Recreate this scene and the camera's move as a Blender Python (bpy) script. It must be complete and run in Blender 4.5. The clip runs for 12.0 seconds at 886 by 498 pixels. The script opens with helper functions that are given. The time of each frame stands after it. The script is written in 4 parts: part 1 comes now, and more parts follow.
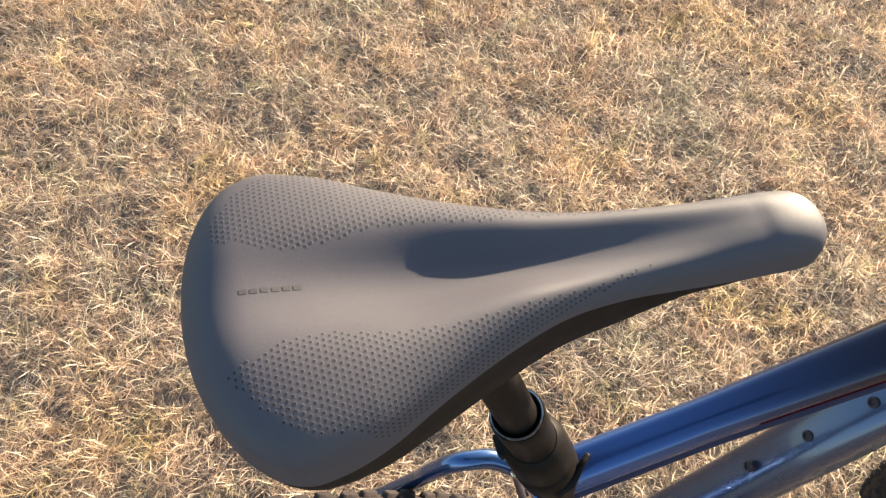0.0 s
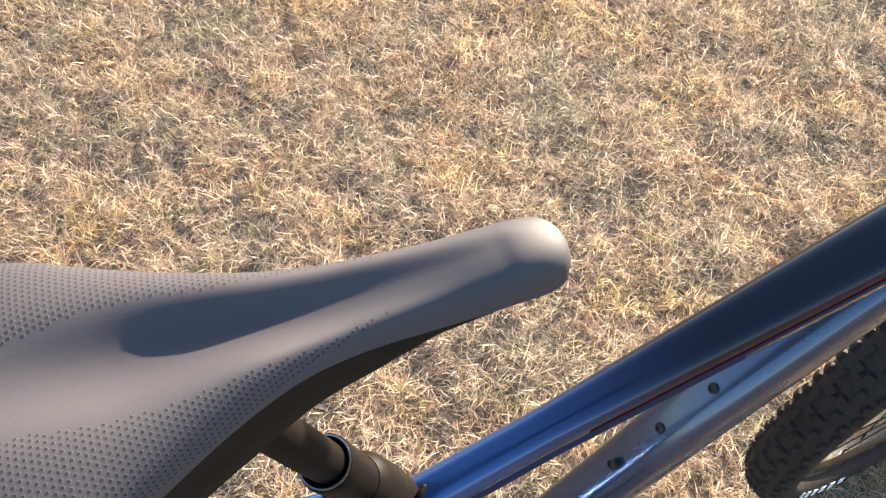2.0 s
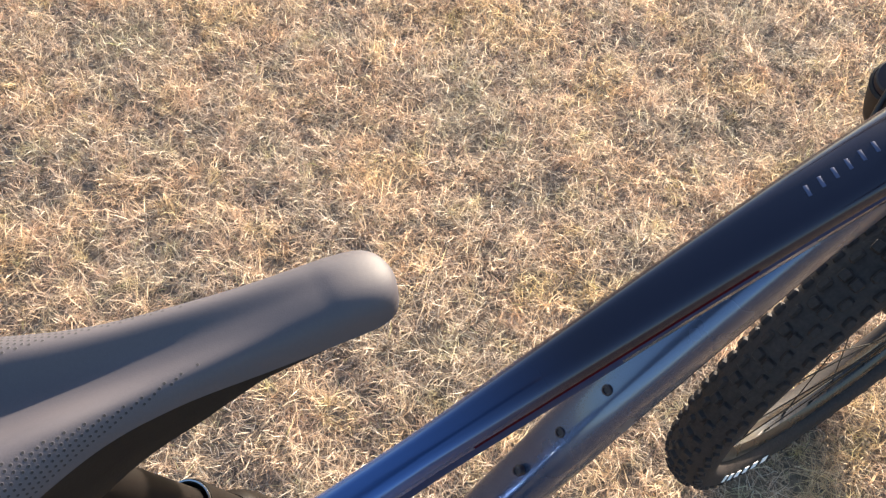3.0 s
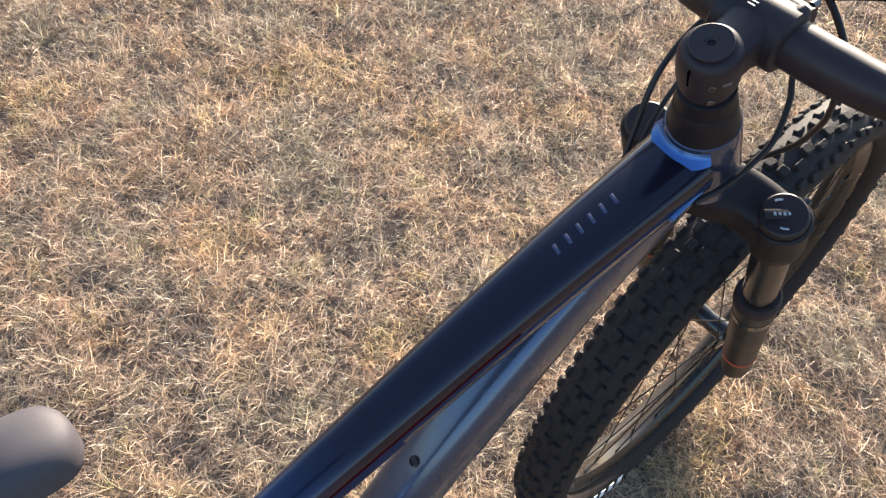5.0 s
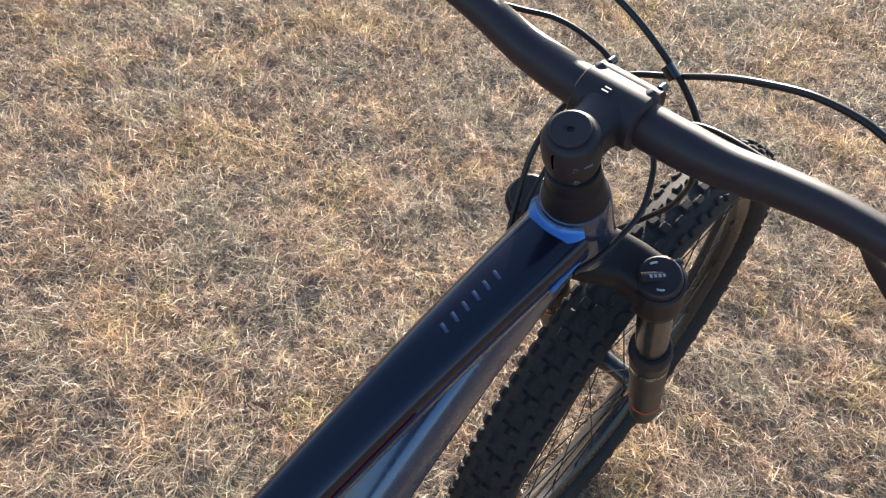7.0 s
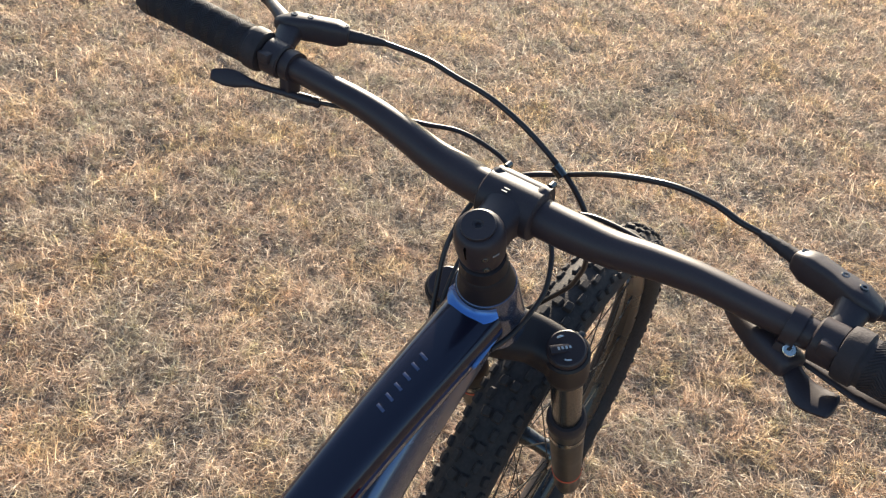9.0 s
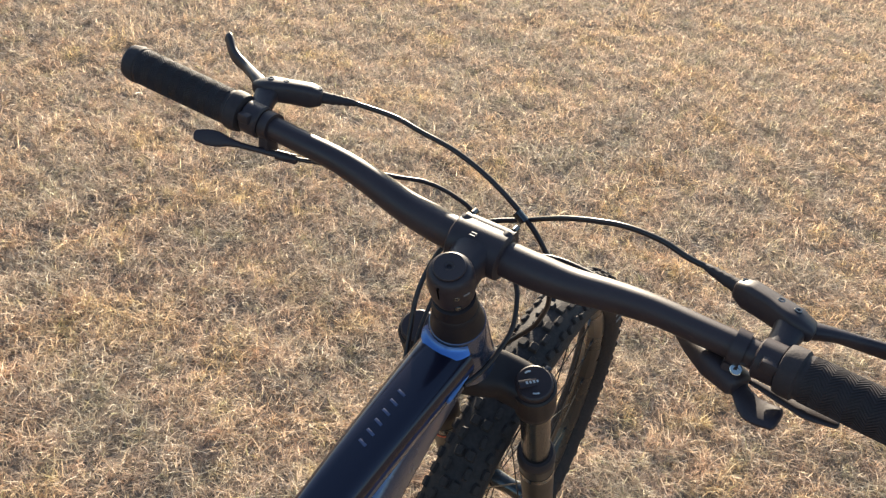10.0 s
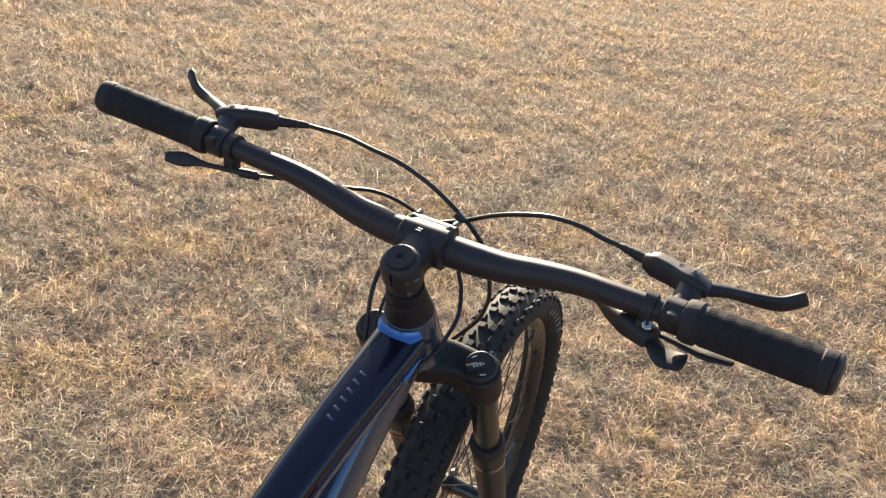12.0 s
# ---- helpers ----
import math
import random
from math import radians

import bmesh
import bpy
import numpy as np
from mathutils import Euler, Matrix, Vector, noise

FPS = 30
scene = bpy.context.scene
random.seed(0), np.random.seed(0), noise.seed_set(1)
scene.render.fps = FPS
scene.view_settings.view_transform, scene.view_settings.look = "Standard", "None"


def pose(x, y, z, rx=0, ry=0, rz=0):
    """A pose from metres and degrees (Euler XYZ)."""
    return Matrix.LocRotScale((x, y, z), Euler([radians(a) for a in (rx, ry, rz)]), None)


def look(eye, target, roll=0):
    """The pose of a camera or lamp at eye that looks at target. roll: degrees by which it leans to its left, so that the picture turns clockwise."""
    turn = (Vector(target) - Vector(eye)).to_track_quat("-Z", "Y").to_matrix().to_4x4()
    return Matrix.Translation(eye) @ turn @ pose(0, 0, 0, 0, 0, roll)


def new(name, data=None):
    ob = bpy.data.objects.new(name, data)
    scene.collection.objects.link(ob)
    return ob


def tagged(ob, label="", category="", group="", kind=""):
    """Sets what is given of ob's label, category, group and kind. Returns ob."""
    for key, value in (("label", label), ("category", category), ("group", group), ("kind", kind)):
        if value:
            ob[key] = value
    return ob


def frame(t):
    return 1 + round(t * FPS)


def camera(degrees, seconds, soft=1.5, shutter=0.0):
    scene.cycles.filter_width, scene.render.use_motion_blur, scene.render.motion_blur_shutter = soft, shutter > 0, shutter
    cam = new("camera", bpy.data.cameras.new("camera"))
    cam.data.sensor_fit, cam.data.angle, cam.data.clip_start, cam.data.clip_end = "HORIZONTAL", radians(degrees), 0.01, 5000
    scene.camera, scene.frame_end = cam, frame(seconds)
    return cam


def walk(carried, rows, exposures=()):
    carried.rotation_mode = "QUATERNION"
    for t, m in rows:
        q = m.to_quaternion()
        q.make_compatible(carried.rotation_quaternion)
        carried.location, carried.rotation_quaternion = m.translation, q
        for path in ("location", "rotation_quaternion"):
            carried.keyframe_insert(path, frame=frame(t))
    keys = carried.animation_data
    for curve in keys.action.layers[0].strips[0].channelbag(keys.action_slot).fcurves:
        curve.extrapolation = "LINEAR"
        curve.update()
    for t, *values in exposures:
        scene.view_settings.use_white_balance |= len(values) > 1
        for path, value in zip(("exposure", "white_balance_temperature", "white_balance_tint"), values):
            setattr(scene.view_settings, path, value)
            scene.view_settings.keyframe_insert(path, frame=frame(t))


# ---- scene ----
cam = camera(58.08, 12.0, 1.3)
PATH = [
    (0, (-0.2122, -0.1593, 1.2552), (-0.0353, 0.4820, 0.2564), 1.20),
    (0.5, (-0.1909, -0.1553, 1.2579), (0.0119, 0.4830, 0.2622), 1.42),
    (1, (-0.1688, -0.1589, 1.2599), (0.0614, 0.4724, 0.2656), 1.59),
    (1.5, (-0.1500, -0.1622, 1.2611), (0.1037, 0.4619, 0.2681), 1.72),
    (2, (-0.1284, -0.1642, 1.2601), (0.1516, 0.4499, 0.2679), 2.03),
    (2.5, (-0.0969, -0.1681, 1.2600), (0.2163, 0.4290, 0.2674), 2.72),
    (3, (-0.0698, -0.1699, 1.2622), (0.2741, 0.4083, 0.2684), 3.47),
    (3.2, (-0.0633, -0.1705, 1.2652), (0.3018, 0.3981, 0.2736), 4.50),
    (4.8, (0.0134, -0.1850, 1.2766), (0.5069, 0.3402, 0.3171), 6.91),
    (5, (0.0207, -0.1864, 1.2784), (0.5272, 0.3351, 0.3236), 7.10),
    (5.5, (0.0361, -0.1884, 1.2824), (0.5793, 0.3157, 0.3386), 8.18),
    (6, (0.0387, -0.1914, 1.2919), (0.6110, 0.3058, 0.3617), 8.79),
    (6.5, (0.0443, -0.1947, 1.2994), (0.6416, 0.3018, 0.3848), 8.94),
    (8.3, (0.0194, -0.2096, 1.3418), (0.7329, 0.2791, 0.5098), 9.62),
    (8.5, (0.0096, -0.2144, 1.3470), (0.7411, 0.2741, 0.5307), 9.56),
    (9, (-0.0074, -0.2231, 1.3576), (0.7692, 0.2517, 0.5756), 10.08),
    (9.5, (-0.0284, -0.2305, 1.3694), (0.7911, 0.2368, 0.6277), 10.00),
    (10, (-0.0517, -0.2396, 1.3770), (0.7986, 0.2267, 0.6702), 10.04),
    (10.5, (-0.0676, -0.2514, 1.3811), (0.8042, 0.2115, 0.6988), 9.99),
    (11, (-0.0920, -0.2659, 1.3833), (0.8063, 0.1757, 0.7215), 10.29),
    (11.5, (-0.1196, -0.2824, 1.3869), (0.7938, 0.1583, 0.7456), 9.66),
    (12, (-0.1454, -0.2968, 1.3843), (0.7813, 0.1351, 0.7560), 9.25),
]
EXPOSURES = [(0, 2.22, 6300, 6), (1.5, 2.31, 6050, 5.5), (2.5, 2.36, 5950, 7), (3, 2.27, 5900, 8), (5, 2.01, 5700, 8.5), (6.5, 1.90, 5450, 6.5), (8.5, 1.90, 5500, 5), (9, 1.90, 5800, 6), (12, 1.83, 6000, 5.5)]
walk(cam, [(t, look(eye, target, roll)) for t, eye, target, roll in PATH], EXPOSURES)

from mathutils.bvhtree import BVHTree

# ---- world, sun ----
SUN_EL, SUN_AZ = 14.0, 32.0
world = bpy.data.worlds.new("sky")
scene.world = world
world.use_nodes = True
wn = world.node_tree.nodes
sky = wn.new("ShaderNodeTexSky")
sky.sky_type = "NISHITA"
sky.sun_disc = False
sky.sun_elevation = radians(SUN_EL)
sky.sun_rotation = radians(90 - SUN_AZ)
sky.air_density, sky.dust_density, sky.ozone_density = 1.0, 1.2, 1.2
world.node_tree.links.new(sky.outputs["Color"], wn["Background"].inputs["Color"])
wn["Background"].inputs["Strength"].default_value = 0.09
sun_data = bpy.data.lights.new("sun", "SUN")
sun_data.energy, sun_data.angle, sun_data.color = 5.0, radians(0.6), (1.0, 0.80, 0.58)
sun = new("sun", sun_data)
sun_dir = Vector((math.cos(radians(SUN_EL)) * math.cos(radians(SUN_AZ)), math.cos(radians(SUN_EL)) * math.sin(radians(SUN_AZ)), math.sin(radians(SUN_EL))))
sun.matrix_world = look(sun_dir * 30, (0, 0, 0))


# ---- materials ----
def material(name, base, rough=0.5, metal=0.0, coat=0.0, vary=0.12, grain=300.0, stain=18.0, bump=0.0, bump_scale=400.0, sheen=0.0, spec=0.5):
    """A principled material with colour varied at two scales, uneven gloss and fine relief."""
    m = bpy.data.materials.new(name)
    m.use_nodes = True
    n, link = m.node_tree.nodes, m.node_tree.links.new
    b = n["Principled BSDF"]
    co = n.new("ShaderNodeTexCoord")
    fine, wide = n.new("ShaderNodeTexNoise"), n.new("ShaderNodeTexNoise")
    fine.inputs["Scale"].default_value, wide.inputs["Scale"].default_value = grain, stain
    fine.inputs["Detail"].default_value, wide.inputs["Detail"].default_value = 3, 5
    for t in (fine, wide):
        link(co.outputs["Object"], t.inputs["Vector"])
    total = n.new("ShaderNodeMath")
    total.operation = "ADD"
    link(fine.outputs["Fac"], total.inputs[0])
    link(wide.outputs["Fac"], total.inputs[1])
    ramp = n.new("ShaderNodeMapRange")
    ramp.inputs["From Min"].default_value, ramp.inputs["From Max"].default_value = 0.7, 1.3
    ramp.inputs["To Min"].default_value, ramp.inputs["To Max"].default_value = 1 - vary, 1 + vary
    link(total.outputs[0], ramp.inputs["Value"])
    mul = n.new("ShaderNodeVectorMath")
    mul.operation = "SCALE"
    mul.inputs[0].default_value = base
    link(ramp.outputs["Result"], mul.inputs["Scale"])
    link(mul.outputs["Vector"], b.inputs["Base Color"])
    gloss = n.new("ShaderNodeMapRange")
    gloss.inputs["From Min"].default_value, gloss.inputs["From Max"].default_value = 0.3, 0.7
    gloss.inputs["To Min"].default_value, gloss.inputs["To Max"].default_value = max(rough - 0.07, 0.02), rough + 0.07
    link(wide.outputs["Fac"], gloss.inputs["Value"])
    link(gloss.outputs["Result"], b.inputs["Roughness"])
    b.inputs["Metallic"].default_value = metal
    b.inputs["Coat Weight"].default_value, b.inputs["Coat Roughness"].default_value = coat, 0.06
    b.inputs["Sheen Weight"].default_value = sheen
    b.inputs["Specular IOR Level"].default_value = spec
    if bump:
        rel = n.new("ShaderNodeTexNoise")
        rel.inputs["Scale"].default_value, rel.inputs["Detail"].default_value = bump_scale, 4
        link(co.outputs["Object"], rel.inputs["Vector"])
        bp = n.new("ShaderNodeBump")
        bp.inputs["Strength"].default_value, bp.inputs["Distance"].default_value = bump, 0.001
        link(rel.outputs["Fac"], bp.inputs["Height"])
        link(bp.outputs["Normal"], b.inputs["Normal"])
    return m


def faded_paint(name, one, two, x0, x1):
    """Gloss metallic paint that fades from one colour to the other along the bicycle."""
    m = material(name, one, 0.22, 0.45, 0.2, 0.08, 900, 9)
    n, link = m.node_tree.nodes, m.node_tree.links.new
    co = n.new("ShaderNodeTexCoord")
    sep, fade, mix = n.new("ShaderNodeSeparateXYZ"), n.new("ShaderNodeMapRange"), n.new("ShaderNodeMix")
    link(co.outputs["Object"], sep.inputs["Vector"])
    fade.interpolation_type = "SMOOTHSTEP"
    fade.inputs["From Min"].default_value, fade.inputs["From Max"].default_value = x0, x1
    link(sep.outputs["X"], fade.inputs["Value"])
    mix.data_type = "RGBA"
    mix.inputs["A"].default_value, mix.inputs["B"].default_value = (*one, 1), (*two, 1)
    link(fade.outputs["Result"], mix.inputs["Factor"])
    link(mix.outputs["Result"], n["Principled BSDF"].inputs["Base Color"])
    return m


def grass_material(name, greener):
    """Straw blades: colour by blade and by patch of turf, with light shining through."""
    m = bpy.data.materials.new(name)
    m.use_nodes = True
    n, link = m.node_tree.nodes, m.node_tree.links.new
    n.remove(n["Principled BSDF"])
    geo = n.new("ShaderNodeNewGeometry")
    ramp = n.new("ShaderNodeValToRGB")
    ramp.color_ramp.interpolation = "LINEAR"
    stops = [(0.0, (0.13, 0.105, 0.087)), (0.2, (0.335, 0.256, 0.198)), (0.45, (0.575, 0.450, 0.345)), (0.72, (0.755, 0.622, 0.48)), (0.94, (0.88, 0.80, 0.69)), (1.0, (0.46, 0.45, 0.22))]
    el = ramp.color_ramp.elements
    while len(el) < len(stops):
        el.new(0.5)
    for e, (p, c) in zip(el, stops):
        e.position, e.color = p, (*c, 1)
    link(geo.outputs["Random Per Island"], ramp.inputs["Fac"])
    patch = n.new("ShaderNodeTexNoise")
    patch.inputs["Scale"].default_value, patch.inputs["Detail"].default_value = 4.0, 7
    link(geo.outputs["Position"], patch.inputs["Vector"])
    pr = n.new("ShaderNodeValToRGB")
    stops = [(0.3, (0.72, 0.74, 0.70)), (0.43, (0.96, 0.94, 0.91)), (0.56, (1.06, 0.97, 0.87)), (0.7, (1.10 - greener, 1.00, 0.71))]
    el = pr.color_ramp.elements
    while len(el) < len(stops):
        el.new(0.5)
    for e, (p, c) in zip(el, stops):
        e.position, e.color = p, (*c, 1)
    link(patch.outputs["Fac"], pr.inputs["Fac"])
    mix = n.new("ShaderNodeMix")
    mix.data_type, mix.blend_type = "RGBA", "MULTIPLY"
    mix.inputs["Factor"].default_value = 1
    link(ramp.outputs["Color"], mix.inputs["A"])
    link(pr.outputs["Color"], mix.inputs["B"])
    tint = n.new("ShaderNodeTexNoise")
    tint.inputs["Scale"].default_value, tint.inputs["Detail"].default_value = 15.0, 3
    link(geo.outputs["Position"], tint.inputs["Vector"])
    tr_ = n.new("ShaderNodeValToRGB")
    stops = [(0.30, (1.02, 0.93, 0.88)), (0.45, (1.0, 0.97, 0.95)), (0.58, (1.0, 1.0, 0.96)), (0.70, (0.97, 1.0, 0.78))]
    el = tr_.color_ramp.elements
    while len(el) < len(stops):
        el.new(0.5)
    for e, (p, c) in zip(el, stops):
        e.position, e.color = p, (*c, 1)
    link(tint.outputs["Fac"], tr_.inputs["Fac"])
    hue = n.new("ShaderNodeMix")
    hue.data_type, hue.blend_type = "RGBA", "MULTIPLY"
    hue.inputs["Factor"].default_value = 1
    link(mix.outputs["Result"], hue.inputs["A"])
    link(tr_.outputs["Color"], hue.inputs["B"])
    d, tr, add = n.new("ShaderNodeBsdfDiffuse"), n.new("ShaderNodeBsdfTranslucent"), n.new("ShaderNodeMixShader")
    add.inputs["Fac"].default_value = 0.60
    for s in (d, tr):
        link(hue.outputs["Result"], s.inputs["Color"])
    link(d.outputs[0], add.inputs[1])
    link(tr.outputs[0], add.inputs[2])
    wax, gl = n.new("ShaderNodeMixShader"), n.new("ShaderNodeBsdfGlossy")
    gl.inputs["Roughness"].default_value = 0.5
    gl.inputs["Color"].default_value = (1.0, 0.97, 0.9, 1)
    wax.inputs["Fac"].default_value = 0.04
    link(add.outputs[0], wax.inputs[1])
    link(gl.outputs[0], wax.inputs[2])
    link(wax.outputs[0], n["Material Output"].inputs["Surface"])
    return m


def soil_material():
    m = bpy.data.materials.new("dry_thatch")
    m.use_nodes = True
    n, link = m.node_tree.nodes, m.node_tree.links.new
    b = n["Principled BSDF"]
    b.inputs["Roughness"].default_value = 0.95
    geo = n.new("ShaderNodeNewGeometry")
    a, c = n.new("ShaderNodeTexNoise"), n.new("ShaderNodeTexNoise")
    a.inputs["Scale"].default_value, a.inputs["Detail"].default_value = 90.0, 8
    c.inputs["Scale"].default_value, c.inputs["Detail"].default_value = 5.0, 6
    for t in (a, c):
        link(geo.outputs["Position"], t.inputs["Vector"])
    add = n.new("ShaderNodeMath")
    add.operation = "MULTIPLY_ADD"
    add.inputs[1].default_value = 0.7
    link(a.outputs["Fac"], add.inputs[0])
    sc = n.new("ShaderNodeMath")
    sc.operation = "MULTIPLY"
    sc.inputs[1].default_value = 0.3
    link(c.outputs["Fac"], sc.inputs[0])
    link(sc.outputs[0], add.inputs[2])
    ramp = n.new("ShaderNodeValToRGB")
    el = ramp.color_ramp.elements
    el.new(0.5)
    for e, (p, col) in zip(el, [(0.36, (0.100, 0.080, 0.062)), (0.5, (0.190, 0.148, 0.110)), (0.64, (0.29, 0.225, 0.162))]):
        e.position, e.color = p, (*col, 1)
    link(add.outputs[0], ramp.inputs["Fac"])
    link(ramp.outputs["Color"], b.inputs["Base Color"])
    bp = n.new("ShaderNodeBump")
    bp.inputs["Strength"].default_value, bp.inputs["Distance"].default_value = 1.0, 0.02
    link(a.outputs["Fac"], bp.inputs["Height"])
    link(bp.outputs["Normal"], b.inputs["Normal"])
    return m


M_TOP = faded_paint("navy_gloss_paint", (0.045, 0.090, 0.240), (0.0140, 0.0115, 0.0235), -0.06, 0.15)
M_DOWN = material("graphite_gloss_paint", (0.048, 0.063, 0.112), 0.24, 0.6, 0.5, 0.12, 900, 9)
M_SKYBLUE = material("sky_reflection_gloss", (0.034, 0.090, 0.27), 0.24, 0.6, 0.4, 0.1, 900, 9)
M_PORT = material("port_sky_sheen", (0.10, 0.18, 0.38), 0.3, 0.3, 0.3)
M_BLUE = material("blue_gloss_paint", (0.04, 0.09, 0.22), 0.22, 0.7, 1.0, 0.1, 900, 9)
M_SADDLE = material("charcoal_vinyl", (0.064, 0.0570, 0.0640), 0.62, 0, 0, 0.06, 700, 12, 0.06, 1500, 0.0, 0.28)
M_SHELL = material("black_nylon", (0.0095, 0.0075, 0.0065), 0.65, 0, 0, 0.15, 500, 20, 0.15, 900, 0, 0.15)
M_HOLE = material("perforation_black", (0.012, 0.011, 0.012), 0.8)
M_BLACK = material("satin_black_anodised", (0.0260, 0.0152, 0.0172), 0.48, 0.0, 0, 0.15, 600, 20, 0.05, 1500, 0, 0.36)
M_POST = material("dark_dropper_post", (0.0085, 0.0068, 0.006), 0.50, 0.0, 0, 0.15, 600, 20, 0.05, 1500, 0, 0.09)
M_MATTE = material("matte_black_alloy", (0.0250, 0.0158, 0.0178), 0.50, 0.0, 0, 0.15, 600, 20, 0.08, 1200, 0, 0.32)
M_GLOSSB = material("gloss_black", (0.010, 0.010, 0.010), 0.22, 0.0, 0.5, 0.1)
M_STANCHION = material("black_stanchion", (0.035, 0.030, 0.026), 0.20, 0.6, 0.0, 0.08)
M_LOWER = material("dark_fork_casting", (0.019, 0.015, 0.013), 0.42, 0.0, 0.0, 0.12, 500, 15, 0.05, 900, 0, 0.35)
M_RUBBER = material("black_rubber", (0.0225, 0.0148, 0.0158), 0.72, 0, 0, 0.25, 250, 14, 0.3, 500, 0, 0.35)
M_TYRE = material("dusty_tyre_rubber", (0.0215, 0.0155, 0.0145), 0.75, 0, 0, 0.45, 220, 10, 0.5, 350, 0, 0.28)
M_CABLE = material("black_cable_housing", (0.018, 0.0125, 0.0125), 0.38, 0, 0.0, 0.1, 300, 18, 0, 400, 0, 0.35)
M_STEEL = material("bright_steel", (0.55, 0.54, 0.52), 0.25, 1.0, 0, 0.08)
M_SPOKE = material("black_steel_spoke", (0.03, 0.03, 0.03), 0.3, 0.7)
M_RIM = material("satin_black_rim", (0.030, 0.026, 0.024), 0.28, 0.45, 0.2, 0.12)
M_WHITE = material("white_print", (0.75, 0.75, 0.76), 0.5)
M_PALE = material("pale_grey_print", (0.36, 0.36, 0.37), 0.6)
M_SILVER = material("silver_print", (0.065, 0.072, 0.125), 0.4, 0.3)
M_GREY = material("grey_print", (0.15, 0.145, 0.145), 0.6)
M_DARKPRINT = material("dark_print", (0.026, 0.022, 0.023), 0.6)
M_RED = material("orange_red_print", (0.55, 0.08, 0.03), 0.45)
M_RUBY = material("dark_red_reflection", (0.040, 0.005, 0.006), 0.6, 0.0, 0.0, 0.12, 300, 18, 0, 400, 0, 0.0)
M_NAVY = material("navy_sheen_removed", (0.018, 0.026, 0.065), 0.6, 0.0, 0.0, 0.12, 300, 18, 0, 400, 0, 0.05)
M_CROWN = material("dark_crown_casting", (0.0140, 0.0095, 0.0105), 0.50, 0.0, 0, 0.15, 600, 20, 0.08, 1200, 0, 0.22)
M_VOID = material("slot_shade_black", (0.002, 0.002, 0.002), 0.95, 0, 0, 0.1, 300, 18, 0, 400, 0, 0.0)
M_GRASS = grass_material("straw_blades", 0.0)
M_SOIL = soil_material()


# ---- building helpers ----
def part(name, bm, mat, parent, label="", smooth=40):
    """Links a bmesh as one mesh object under a thing or a part."""
    me = bpy.data.meshes.new(name)
    bmesh.ops.recalc_face_normals(bm, faces=bm.faces)
    for f in bm.faces:
        f.smooth = True
    lim = radians(smooth)
    for e in bm.edges:
        if len(e.link_faces) == 2 and e.calc_face_angle(0) > lim:
            e.smooth = False
    bm.to_mesh(me)
    bm.free()
    me.materials.append(mat)
    ob = new(name, me)
    ob.parent = parent
    if label:
        tagged(ob, label)
    return ob


def spline(pts, n=8):
    """A smooth line through the points."""
    p = [np.array(q, float) for q in pts]
    p = [2 * p[0] - p[1]] + p + [2 * p[-1] - p[-2]]
    out = []
    for i in range(1, len(p) - 2):
        for k in range(n):
            t = k / n
            out.append(0.5 * (2 * p[i] + (p[i + 1] - p[i - 1]) * t + (2 * p[i - 1] - 5 * p[i] + 4 * p[i + 1] - p[i + 2]) * t ** 2
                              + (3 * p[i] - p[i - 1] - 3 * p[i + 1] + p[i + 2]) * t ** 3))
    out.append(p[-2])
    return out


def sweep(pts, size, sides=16, up=(0, 1, 0), power=2.0, bm=None, cap=True, rounded=0.0):
    """A tube along the points. size: one radius, or rows of (a, b): a along the axis up, b across it. power over 2 squares the section."""
    bm = bm or bmesh.new()
    P = [Vector(p) for p in pts]
    n = len(P)
    if isinstance(size, (int, float)):
        size = [(size, size)] * n
    elif len(size) != n:
        src = np.linspace(0, 1, len(size))
        at = np.linspace(0, 1, n)
        size = list(zip(np.interp(at, src, [s[0] for s in size]), np.interp(at, src, [s[1] for s in size])))
    if rounded:
        a, b = (P[0] - P[1]).normalized(), (P[-1] - P[-2]).normalized()
        head = [(P[0] + a * rounded * (1 - k) , 1 - (1 - k) ** 2) for k in (0.15, 0.5)]
        tail = [(P[-1] + b * rounded * (1 - k), 1 - (1 - k) ** 2) for k in (0.5, 0.15)]
        s0, s1 = size[0], size[-1]
        P = [h[0] for h in head] + P + [h[0] for h in tail]
        size = [(s0[0] * math.sqrt(max(h[1], 0.05)), s0[1] * math.sqrt(max(h[1], 0.05))) for h in head] + list(size) + [(s1[0] * math.sqrt(max(h[1], 0.05)), s1[1] * math.sqrt(max(h[1], 0.05))) for h in tail]
        n = len(P)
    rings = []
    u = Vector(up)
    for i, p in enumerate(P):
        d = (P[min(i + 1, n - 1)] - P[max(i - 1, 0)]).normalized()
        a = u - d * u.dot(d)
        if a.length < 1e-4:
            a = d.orthogonal()
        a.normalize()
        u = a
        b = d.cross(a)
        ring = []
        for k in range(sides):
            th = 2 * math.pi * k / sides
            c, s = math.cos(th), math.sin(th)
            ring.append(bm.verts.new(p + a * size[i][0] * math.copysign(abs(c) ** (2 / power), c) + b * size[i][1] * math.copysign(abs(s) ** (2 / power), s)))
        rings.append(ring)
    for i in range(n - 1):
        for k in range(sides):
            bm.faces.new((rings[i][k], rings[i][(k + 1) % sides], rings[i + 1][(k + 1) % sides], rings[i + 1][k]))
    if cap:
        bm.faces.new(rings[0])
        bm.faces.new(rings[-1])
    return bm


